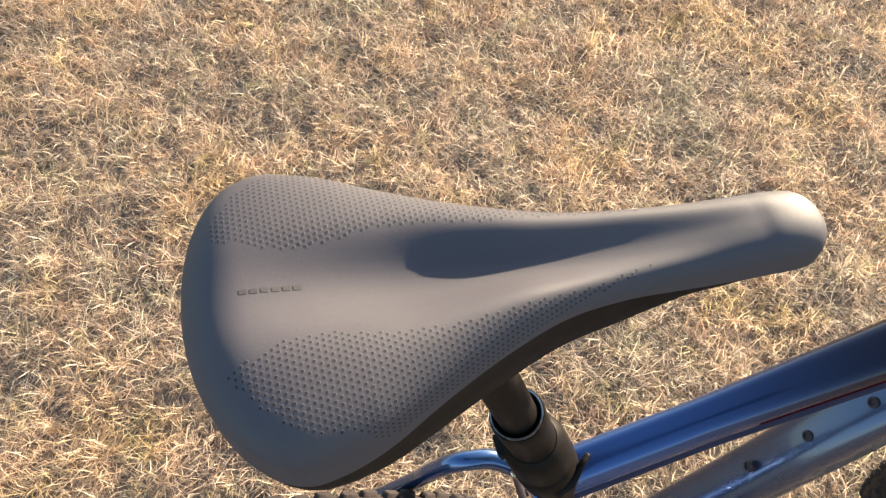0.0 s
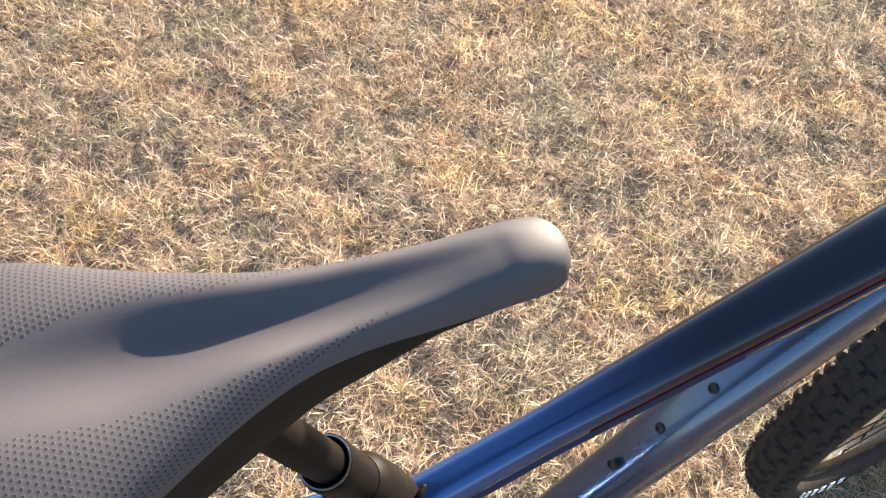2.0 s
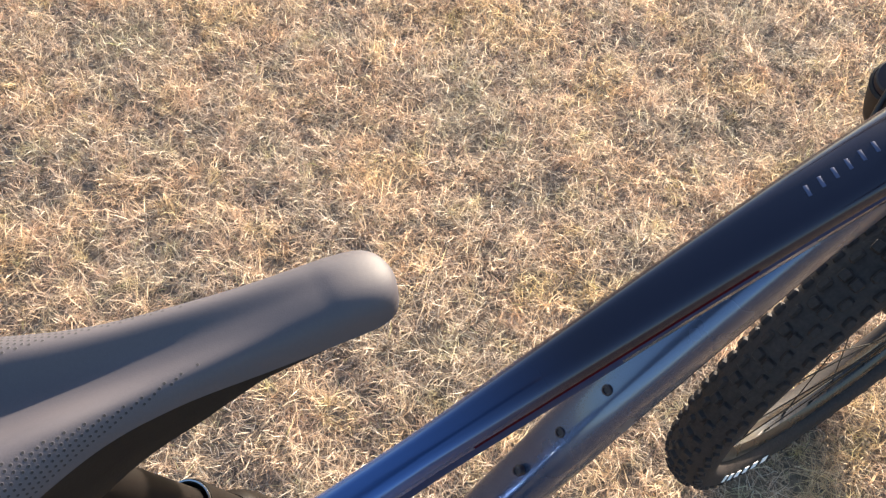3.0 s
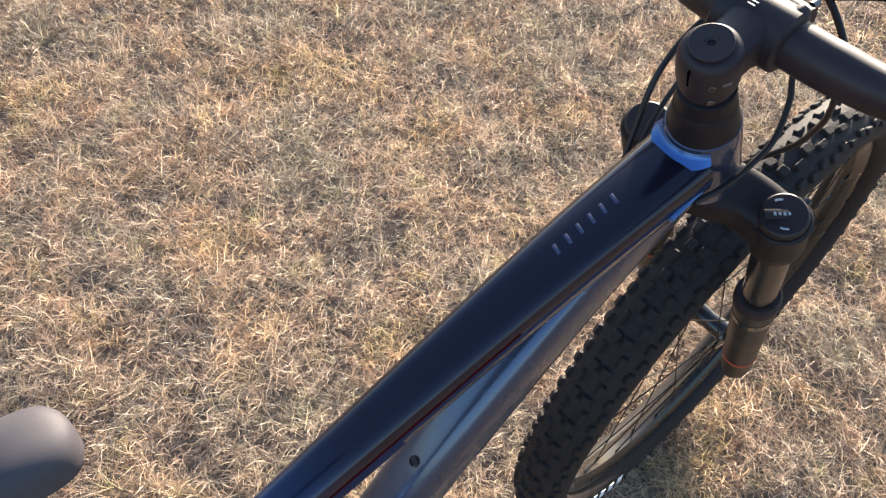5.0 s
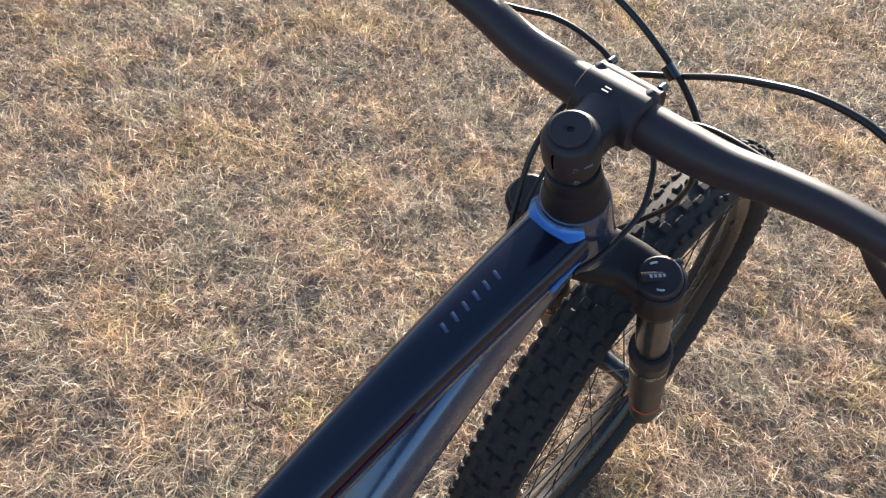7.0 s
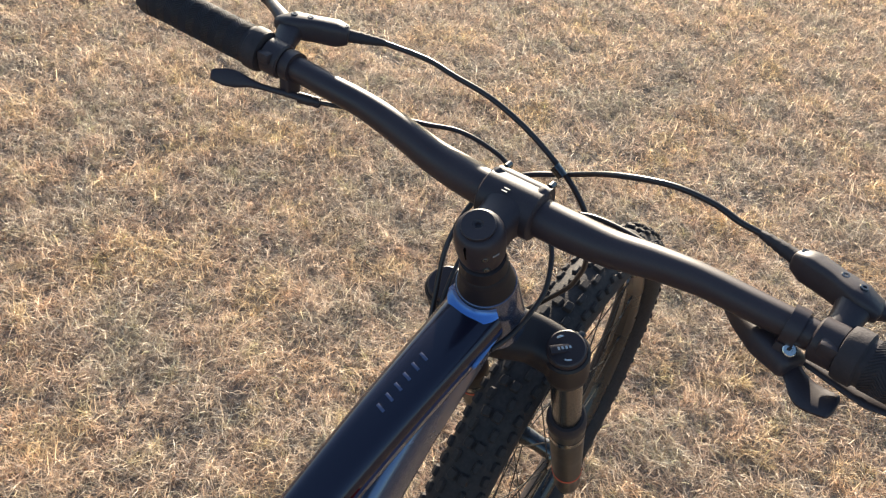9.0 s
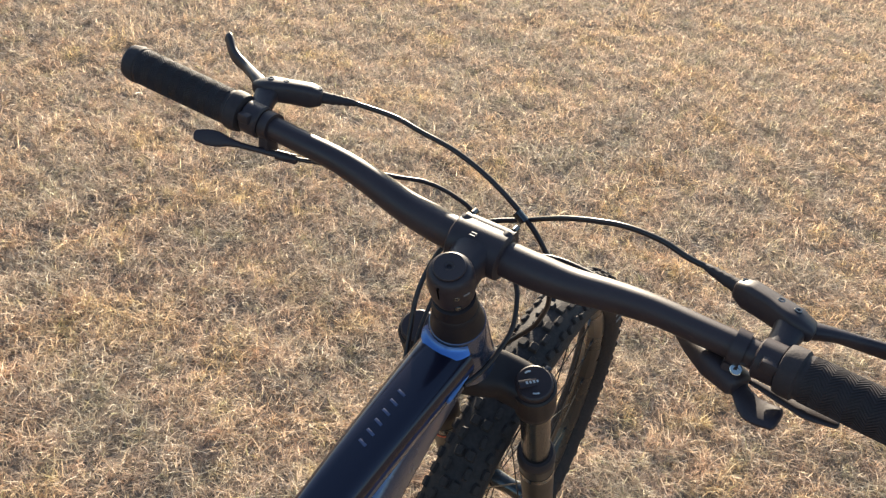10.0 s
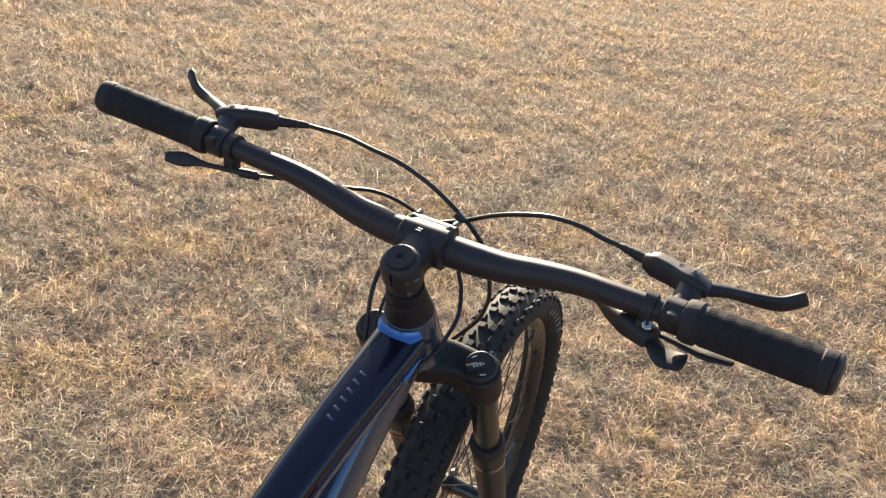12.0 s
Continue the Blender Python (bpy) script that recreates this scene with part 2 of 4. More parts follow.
def lathe(profile, at, axis, sides=28, bm=None, closed=False):
    """Turns rows of (distance along the axis, radius) round an axis through the point at."""
    bm = bm or bmesh.new()
    d = Vector(axis).normalized()
    a = d.orthogonal().normalized()
    b = d.cross(a)
    at = Vector(at)
    rings = []
    for h, r in profile:
        rings.append([bm.verts.new(at + d * h + (a * math.cos(2 * math.pi * k / sides) + b * math.sin(2 * math.pi * k / sides)) * r) for k in range(sides)])
    m = len(rings)
    for i in range(m if closed else m - 1):
        for k in range(sides):
            bm.faces.new((rings[i][k], rings[i][(k + 1) % sides], rings[(i + 1) % m][(k + 1) % sides], rings[(i + 1) % m][k]))
    if not closed:
        bm.faces.new(rings[0])
        bm.faces.new(rings[-1])
    return bm


def block(size, at=(0, 0, 0), turn=None, bevel=0.002, bm=None, taper=1.0):
    """A bevelled block."""
    tmp = bmesh.new()
    bmesh.ops.create_cube(tmp, size=1)
    for v in tmp.verts:
        k = taper if v.co.z > 0 else 1
        v.co = Vector((v.co.x * size[0] * k, v.co.y * size[1] * k, v.co.z * size[2]))
    if bevel:
        bmesh.ops.bevel(tmp, geom=list(tmp.edges), offset=bevel, segments=2, affect="EDGES", profile=0.6)
    m = Matrix.Translation(at) @ (turn.to_4x4() if turn else Matrix.Identity(4))
    tmp.transform(m)
    if bm is None:
        return tmp
    me = bpy.data.meshes.new("tmp")
    tmp.to_mesh(me)
    tmp.free()
    bm.from_mesh(me)
    bpy.data.meshes.remove(me)
    return bm


def turned(bm, m):
    bm.transform(m)
    return bm


def frame_of(along, up):
    """A turn whose x runs along the first direction and whose z leans to the second."""
    x = Vector(along).normalized()
    z = (Vector(up) - x * x.dot(Vector(up))).normalized()
    y = z.cross(x)
    return Matrix((x, y, z)).transposed()


# ---- the plan of the bicycle: x forward, y to its left, the grass tips at z = 0 ----
HEAD = radians(67.0)
CAP = Vector((0.402, 0, 0.985))
AXIS = Vector((-math.cos(HEAD), 0, math.sin(HEAD)))
STEER = radians(3.9)
ST = Matrix.Translation(CAP) @ Matrix.Rotation(STEER, 4, AXIS) @ Matrix.Translation(-CAP)
AXLE = Vector((0.744, 0, 0.350))
REAR = Vector((-0.420, 0, 0.352))
BB = Vector((0.0, 0, 0.295))
TYRE_R, TYRE_W = 0.373, 0.030


ROLL = Matrix.Translation(CAP) @ Matrix.Rotation(radians(0.35), 4, "X") @ Matrix.Translation(-CAP)


def on_axis(d):
    """A point on the steering axis, d below the stem's top."""
    return CAP - AXIS * d


bike = tagged(new("bicycle"), "dark blue and graphite hardtail mountain bike standing on dry grass", "bicycle")


# ---- ground ----
def turf(x, y):
    """The lie of the tufts, from -1 in the hollows to 1 on the crowns."""
    a = np.sin(29 * x + 9 * y + 1.4 * np.sin(13 * y + 2)) * np.sin(25 * y - 11 * x + 1.2 * np.sin(15 * x))
    b = np.sin(47 * x - 31 * y + 1.5 * np.sin(19 * y)) * np.sin(41 * y + 23 * x + 1.1 * np.sin(27 * x + 1))
    c = np.sin(13 * x - 5 * y + 1.7 * np.sin(6 * y)) * np.sin(11 * y + 6 * x + 1.3 * np.sin(7 * x))
    return 0.45 * a + 0.3 * b + 0.35 * c


def ground_height(x, y):
    return -0.026 + 0.006 * np.sin(x * 3.1 + y * 1.7) * np.sin(y * 2.3 - x * 0.8) + 0.008 * turf(x, y)


def build_ground():
    """One sheet, fine where the bicycle stands and reaching the horizon."""
    ax = np.unique(np.concatenate([np.linspace(-2, 6, 301), np.linspace(6, 20, 41), -2 - np.geomspace(0.2, 400, 30), 20 + np.geomspace(1, 400, 25)]))
    ay = np.unique(np.concatenate([np.linspace(-2, 5, 261), np.linspace(5, 20, 41), -2 - np.geomspace(0.2, 400, 30), 20 + np.geomspace(1, 400, 25)]))
    X, Y = np.meshgrid(ax, ay)
    Z = ground_height(X, Y)
    v = np.stack([X, Y, Z], -1).reshape(-1, 3)
    nx, ny = len(ax), len(ay)
    i = (np.arange(ny - 1)[:, None] * nx + np.arange(nx - 1)).ravel()
    f = np.stack([i, i + 1, i + 1 + nx, i + nx], 1)
    me = bpy.data.meshes.new("ground")
    me.from_pydata(v.tolist(), [], f.tolist())
    me.polygons.foreach_set("use_smooth", np.ones(len(f), bool))
    me.materials.append(M_SOIL)
    return tagged(new("ground", me), "dry straw-coloured lawn thatch over flat soil", "ground", kind="structure")


build_ground()


def build_grass(name, inside, box, density, length, width, lying, seed, label):
    """Bent straw blades strewn over part of the plan, as one mesh."""
    rng = np.random.default_rng(seed)
    x0, y0, x1, y1 = box
    n = int((x1 - x0) * (y1 - y0) * density)
    x, y = rng.uniform(x0, x1, n), rng.uniform(y0, y1, n)
    # tufts: blades draw together into clumps
    cell = 0.045
    wx, wy = x * 0.83 - y * 0.56 + 0.6 * cell * np.sin(y / cell * 1.7), x * 0.56 + y * 0.83 + 0.6 * cell * np.sin(x / cell * 1.3)
    cx, cy = (np.floor(wx / cell) + 0.5) * cell, (np.floor(wy / cell) + 0.5) * cell
    h = np.sin(cx * 127.1 + cy * 311.7) * 43758.5453
    h = h - np.floor(h)
    h2 = np.sin(cx * 269.5 + cy * 183.3) * 43758.5453
    h2 = h2 - np.floor(h2)
    pull = 0.36 * (h > 0.3)
    dx, dy = cx + (h - 0.5) * cell - wx, cy + (h2 - 0.5) * cell - wy
    x = x + pull * (dx * 0.83 + dy * 0.56)
    y = y + pull * (dy * 0.83 - dx * 0.56)
    keep = inside(x, y)
    x, y, h, h2 = x[keep], y[keep], h[keep], h2[keep]
    n = len(x)
    ln = length * rng.uniform(0.45, 1.4, n) * (0.92 + 0.34 * turf(x, y))
    wd = width * rng.uniform(0.55, 1.3, n)
    az = rng.uniform(0, 2 * np.pi, n) * 0.6 + 0.4 * (h2 * 2 * np.pi)
    az = np.where(rng.random(n) < 0.6, rng.uniform(0, 2 * np.pi, n), az)
    lean = np.radians(np.clip(rng.normal(lying, 19, n), 5, 88))
    z = ground_height(x, y) + rng.uniform(-0.002, 0.014, n)
    d = np.stack([np.cos(az), np.sin(az)], 1)
    s = np.stack([-np.sin(az), np.cos(az)], 1)
    bend = rng.normal(0, 0.42, n)[:, None]
    mid_h, mid_v = 0.5 * ln * np.sin(lean), 0.5 * ln * np.cos(lean)
    lean2 = np.minimum(lean + np.radians(rng.uniform(0, 26, n)), np.radians(100))
    base = np.stack([x, y], 1)
    mid = base + d * mid_h[:, None]
    tip = mid + (d + s * bend) * (0.5 * ln * np.sin(lean2))[:, None]
    V = np.empty((n, 5, 3))
    V[:, 0, :2], V[:, 1, :2] = base - s * wd[:, None] / 2, base + s * wd[:, None] / 2
    V[:, 2, :2], V[:, 3, :2] = mid + s * wd[:, None] * 0.42, mid - s * wd[:, None] * 0.42
    V[:, 4, :2] = tip
    V[:, :2, 2] = z[:, None]
    V[:, 2:4, 2] = (z + mid_v)[:, None] + np.stack([rng.normal(0, 0.3, n) * wd, rng.normal(0, 0.3, n) * wd], 1)
    V[:, 4, 2] = z + mid_v + 0.5 * ln * np.cos(lean2)
    me = bpy.data.meshes.new(name)
    me.vertices.add(n * 5)
    me.vertices.foreach_set("co", V.ravel())
    b = np.arange(n) * 5
    loops = np.stack([b, b + 1, b + 2, b + 3, b + 3, b + 2, b + 4], 1).ravel()
    me.loops.add(n * 7)
    me.loops.foreach_set("vertex_index", loops)
    me.polygons.add(n * 2)
    starts = np.stack([np.arange(n) * 7, np.arange(n) * 7 + 4], 1).ravel()
    me.polygons.foreach_set("loop_start", starts)
    me.update(calc_edges=True)
    me.validate()
    me.materials.append(M_GRASS)
    return tagged(new(name, me), label, "grass", kind="stuff")


def near(x, y):
    low = np.interp(x, [-1.0, -0.77, 0.57, 1.11, 1.65, 2.1], [0.30, 0.30, -0.04, -0.45, -0.78, -1.05]) - 0.08
    ragged = 0.05 * np.sin(x * 9 + 2 * np.sin(y * 7))
    return (y > low + ragged) & (y < 1.85 + 0.1 * x + ragged) & (x < 2.05 + 0.05 * np.sin(y * 8)) & (x > -0.98)


def wedge(x, y, rng):
    """The stretch of lawn ahead of the bicycle, ragged at its rim."""
    soft = 0.25 * rng.random(len(x))
    return (y > -1.05 + 0.06 * x - soft) & (y < np.interp(x, [-0.9, 0.6, 2.4, 4.57, 8.6, 9.6], [1.75, 2.15, 3.75, 2.45, 0.05, -0.5]) + 0.15 + soft) & (x > -0.95 + soft)


def middle(x, y):
    rng = np.random.default_rng(11)
    fade = rng.random(len(x)) > np.clip((np.hypot(x, y) - 3.6) / 1.4, 0, 1)
    return fade & wedge(x, y, rng) & ((x > 2.05) | (y > 1.85 + 0.1 * x))


def far(x, y):
    rng = np.random.default_rng(12)
    return (rng.random(len(x)) < np.clip((np.hypot(x, y) - 3.4) / 1.6, 0, 1)) & wedge(x, y, rng)


def around(x, y):
    seen = near(x, y) | middle(x, y)
    return (np.random.default_rng(13).random(len(x)) > np.clip((np.hypot(x, y) - 1.6) / 2.0, 0, 1)) & ~seen


build_grass("grass", near, (-1.0, -1.2, 2.1, 2.1), 48000, 0.036, 0.00125, 65, 3, "short dry golden straw grass on the lawn")
build_grass("grass", middle, (-0.95, -1.5, 5.5, 3.9), 30000, 0.039, 0.00150, 67, 4, "short dry golden straw grass further over the lawn")
build_grass("grass", far, (1.5, -1.4, 9.8, 4.2), 17000, 0.042, 0.0021, 67, 5, "dry golden straw grass far over the lawn")
build_grass("grass", around, (-3.4, -3.4, 3.4, 3.6), 6500, 0.046, 0.0032, 66, 6, "short dry golden straw grass around the bicycle")


# ---- frame ----
def frame_tubes():
    tt = spline([(-0.092, -0.001, 0.660), (0.03, -0.001, 0.713), (0.148, -0.0015, 0.767), (0.30, -0.002, 0.833), (0.428, -0.001, 0.872)], 8)
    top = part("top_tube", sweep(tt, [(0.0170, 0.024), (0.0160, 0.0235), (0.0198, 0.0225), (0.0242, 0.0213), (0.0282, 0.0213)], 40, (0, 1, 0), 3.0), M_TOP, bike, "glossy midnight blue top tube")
    dt = spline([(0.0, 0, 0.295), (0.056, 0, 0.373), (0.143, 0, 0.507), (0.185, 0, 0.576), (0.234, 0, 0.642), (0.317, 0, 0.739), (0.381, 0, 0.801), (0.445, 0, 0.853)], 7)
    down = part("down_tube", sweep(dt, [(0.023, 0.022), (0.0258, 0.027), (0.0268, 0.030), (0.0248, 0.031), (0.0208, 0.031), (0.0195, 0.029)], 40, (0, 1, 0), 3.2), M_DOWN, bike, "glossy graphite grey down tube")
    ht = lathe([(-0.0825, 0.0245), (-0.0835, 0.0258), (-0.090, 0.0268), (-0.10, 0.0275), (-0.13, 0.0292), (-0.150, 0.0312), (-0.158, 0.0312)], CAP, AXIS, 32)
    part("head_tube", ht, M_DOWN, bike, "glossy graphite grey head tube")
    # raised lip where the top tube meets the head tube, reflected sky painted in as light blue
    ring = bmesh.new()
    d, back = AXIS, Vector((-math.sin(HEAD), 0, -math.cos(HEAD)))
    cols = []
    for k in range(33):
        th = radians(-54 + 108 * k / 32)
        out = back * math.cos(th) + Vector((0, 1, 0)) * math.sin(th)
        wide = max(0.0, math.cos(th * 1.35)) ** 0.6
        cols.append([ring.verts.new(CAP - d * h + out * (r0 + r1 * wide)) for h, r0, r1 in ((0.0866, 0.0266, 0.0), (0.0876, 0.0270, 0.0006), (0.0888, 0.0270, 0.0018), (0.0902, 0.0270, 0.0042), (0.0916, 0.0269, 0.0072), (0.0936, 0.0266, 0.0112))])
    for k in range(32):
        for h in range(5):
            ring.faces.new((cols[k][h], cols[k][h + 1], cols[k + 1][h + 1], cols[k + 1][h]))
    part("collar", ring, M_SKYBLUE, top, "flared collar coloured light blue for reflected sky")
    # port surround: its pale blue base colour imitates sky caught on the edge
    part("cable_port", block((0.036, 0.004, 0.0052), (0.405, -0.0285, 0.8632), frame_of((1, 0.10, 0.14), (0, -0.3, 1)), 0.0016), M_PORT, down, "cable port surround tinted pale blue for sky on its edge")
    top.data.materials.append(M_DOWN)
    # dark red band paints in a reflection along the tube's right edge
    top.data.materials.append(M_RUBY)
    # near-sheenless navy on the right side faces keeps grass reflections dark
    top.data.materials.append(M_NAVY)
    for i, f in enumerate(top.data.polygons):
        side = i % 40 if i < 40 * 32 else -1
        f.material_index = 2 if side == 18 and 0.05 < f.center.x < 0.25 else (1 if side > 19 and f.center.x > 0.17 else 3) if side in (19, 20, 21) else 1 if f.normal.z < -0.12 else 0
    return top, down


top_tube, down_tube = frame_tubes()
SEAT_TOP = Vector((-0.098, 0, 0.735))
SEAT_DIR = Vector((-0.150, 0, 0.52)).normalized()
part("seat_tube", sweep([BB, SEAT_TOP], 0.0185, 24), M_BLUE, bike, "glossy blue seat tube")
for s in (1, -1):
    stay = spline([(-0.085, s * 0.012, 0.640), (-0.116, s * 0.026, 0.660), (-0.136, s * 0.029, 0.665), (-0.150, s * 0.032, 0.658), (-0.164, s * 0.036, 0.638), (-0.190, s * 0.043, 0.596), (-0.30, s * 0.060, 0.472), (REAR.x, s * 0.066, REAR.z + 0.01)], 8)
    part("seatstay", sweep(stay, [(0.008, 0.0085), (0.0075, 0.0080), (0.0070, 0.0078), (0.007, 0.008)], 18), M_BLUE, bike, "glossy blue seatstay")
    low = spline([BB + Vector((-0.01, s * 0.03, 0)), (-0.15, s * 0.048, 0.32), (REAR.x, s * 0.066, REAR.z)], 8)
    part("chainstay", sweep(low, [(0.010, 0.016), (0.008, 0.011)], 14), M_BLUE, bike)
part("bottom_bracket", lathe([(-0.042, 0.018), (-0.040, 0.022), (0.040, 0.022), (0.042, 0.018)], BB, (0, 1, 0)), M_GLOSSB, bike)

# bottle bolts
for bx, bz in ((0.203, 0.645), (0.166, 0.593), (0.129, 0.541)):
    nrm = Vector((-0.80, 0, 0.60))
    part("bottle_bolt", lathe([(-0.004, 0.0050), (0.0020, 0.0050), (0.0032, 0.0044), (0.0036, 0.0030), (0.0022, 0.0026), (0.0020, 0.0010)], Vector((bx, 0, bz)) - nrm * 0.002 + Vector((-0.0045, 0, 0.0035)), nrm, 14), M_MATTE, down_tube, "black hex bolt")

# print on the top tube: six slanted bars, one for each letter
p0, p1 = Vector((0.3061, -0.001, 0.8577)), Vector((0.3578, 0.0003, 0.8744))
t = frame_of((p1 - p0), (-0.31, 0, 0.95))
skin = BVHTree.FromPolygons([v.co[:] for v in top_tube.data.vertices], [p.vertices[:] for p in top_tube.data.polygons])
for i in range(6):
    c = skin.ray_cast(p0.lerp(p1, i / 5) + t @ Vector((0, 0, 0.02)), t @ Vector((0, 0, -1)))[0]
    slant = t @ Matrix.Rotation(radians(-13), 3, "Z")
    mark = block((0.0027, 0.0084, 0.0006), c, slant, 0.0002)
    part("lettering", mark, M_SILVER, top_tube, "silver-blue printed mark")

# ---- seatpost and clamp ----
def seat_parts():
    a = SEAT_TOP + SEAT_DIR * 0.072
    post = part("seatpost", sweep([SEAT_TOP - SEAT_DIR * 0.02, a + SEAT_DIR * 0.15], 0.0121, 26), M_POST, bike, "black dropper seatpost")
    part("dropper_collar", lathe([(-0.075, 0.0160), (-0.020, 0.0160), (-0.017, 0.0163), (0.0, 0.0166), (0.012, 0.0170), (0.0145, 0.0164), (0.0145, 0.0140), (0.008, 0.0130)], a, SEAT_DIR, 32), M_POST, post, "matte black dropper collar")
    part("wiper_ring", lathe([(0.0140, 0.0160), (0.0158, 0.0158), (0.0158, 0.0149), (0.0140, 0.0149)], a, SEAT_DIR, 32, closed=True), M_STEEL, post, "thin bright metal ring")
    cl = lathe([(-0.085, 0.0200), (-0.044, 0.0208), (-0.040, 0.0222), (-0.006, 0.0226), (-0.004, 0.0212), (-0.002, 0.0212), (0.000, 0.0224), (0.024, 0.0214), (0.032, 0.0198), (0.036, 0.0166)], SEAT_TOP, SEAT_DIR, 36)
    block((0.012, 0.016, 0.012), SEAT_TOP + SEAT_DIR * 0.022 + Vector((-0.019, 0.004, 0)), frame_of((1, 0, 0.3), SEAT_DIR), 0.003, cl)
    clamp = part("seat_clamp", cl, M_POST, bike, "matte black seat clamp")
    for dy in (0.002, -0.007):
        part("bolt", lathe([(-0.003, 0.0027), (0.001, 0.0027), (0.0016, 0.0020), (0.0010, 0.0012)], SEAT_TOP + SEAT_DIR * -0.008 + Vector((-0.0215, dy, 0.0)), (-0.95, dy * 30, 0.28), 12), M_STEEL, clamp, "small bright bolt")
    c = SEAT_TOP + SEAT_DIR * -0.010
    part("clamp_lever", sweep(spline([c + Vector((0.006, -0.021, -0.018)), c + Vector((0.016, -0.018, -0.012)), c + Vector((0.025, -0.011, -0.004)), c + Vector((0.031, -0.006, -0.003))], 6), [(0.0042, 0.0032), (0.0042, 0.0028), (0.0026, 0.0022), (0.0022, 0.0018)], 12, rounded=0.002), M_POST, clamp, "short black quick-release lever")
    part("saddle_clamp", block((0.046, 0.034, 0.018), a + SEAT_DIR * 0.150 + Vector((0.006, 0, 0.004)), None, 0.004), M_MATTE, post)


seat_parts()

# ---- saddle ----
SX = [-0.008, -0.016, -0.03, -0.06, -0.09, -0.12, -0.15, -0.18, -0.205, -0.226, -0.240]
SW = [0.0173, 0.0175, 0.0180, 0.0186, 0.0198, 0.0238, 0.0345, 0.0470, 0.0598, 0.0660, 0.0672]
SZ = [0.9790, 0.9805, 0.983, 0.987, 0.991, 0.994, 0.997, 1.000, 1.003, 1.005, 1.0052]
SD = [0.0215, 0.0225, 0.0235, 0.0235, 0.022, 0.022, 0.0245, 0.0315, 0.0385, 0.0376, 0.0372]
SK = [0.0, 0.0008, 0.0034, 0.0088, 0.0124, 0.0138, 0.0142, 0.0136, 0.0110, 0.0070, 0.0040]
TAIL, TAIL_L, NOSE, NOSE_L = -0.226, 0.0435, -0.026, 0.0330


def smooth_at(x, table):
    """A value of the saddle's table at x: a smooth curve through the rows, the back rounded off like an ellipse."""
    t = min(1.0, max(0.0, (TAIL - x) / TAIL_L))
    xs, vs = SX[::-1], table[::-1]
    w = 0.012
    base = float(np.mean([np.interp(min(max(x + k * w, xs[0]), xs[-1]), xs, vs) for k in (-1, -0.75, -0.5, -0.25, 0, 0.25, 0.5, 0.75, 1)]))
    n = min(1.0, max(0.0, (x - NOSE) / NOSE_L))
    if n > 0:
        fall = 0.0120 * (1 - math.sqrt(1 - n ** 3))
        return base * math.sqrt(max(0.0, 1 - n ** 5.5)) + 0.0008 * n if table is SW else base * (1 - n) ** 2 if table is SK else base - fall
    if t <= 0:
        return base
    if table is SW:
        return base * math.sqrt(max(0.0, 1 - t ** 2.05)) + 0.0008 * t
    if table is SK:
        return base * (1 - t * t) ** 2
    fall = 0.021 * (1 - math.sqrt(1 - max(0.0, (t - 0.40) / 0.60) ** 2))
    return base - fall - (0.009 * t * t * (3 - 2 * t) if table is SD else 0.0)


def saddle_at(x, u):
    """A point of the cover: u from -1 (right edge) over 0 (middle) to 1 (left edge)."""
    w, z, d, k = (smooth_at(x, t) for t in (SW, SZ, SD, SK))
    a = abs(u) * math.pi / 2
    y = w * math.sin(a) ** 0.85
    wing = max(0.0, min(1.0, (-x - 0.13) / 0.06))
    wing = wing * wing * (3 - 2 * wing)
    q = float(np.interp(x, [-0.23, -0.205, -0.18, -0.15, -0.10, -0.05, -0.02, 0.01], [0.42, 0.46, 0.62, 0.90, 1.20, 0.90, 0.55, 0.50]))
    drop = d * (1 - math.cos(a) ** q)
    groove = k * math.exp(-abs((math.copysign(y, u) + 0.0034) / (0.0126 + 0.006 * wing)) ** 2.3)
    return Vector((x, math.copysign(y, u) + 0.0025 - 0.0016 * max(0.0, min(1.0, (x + 0.09) / 0.08)), z - drop - groove))


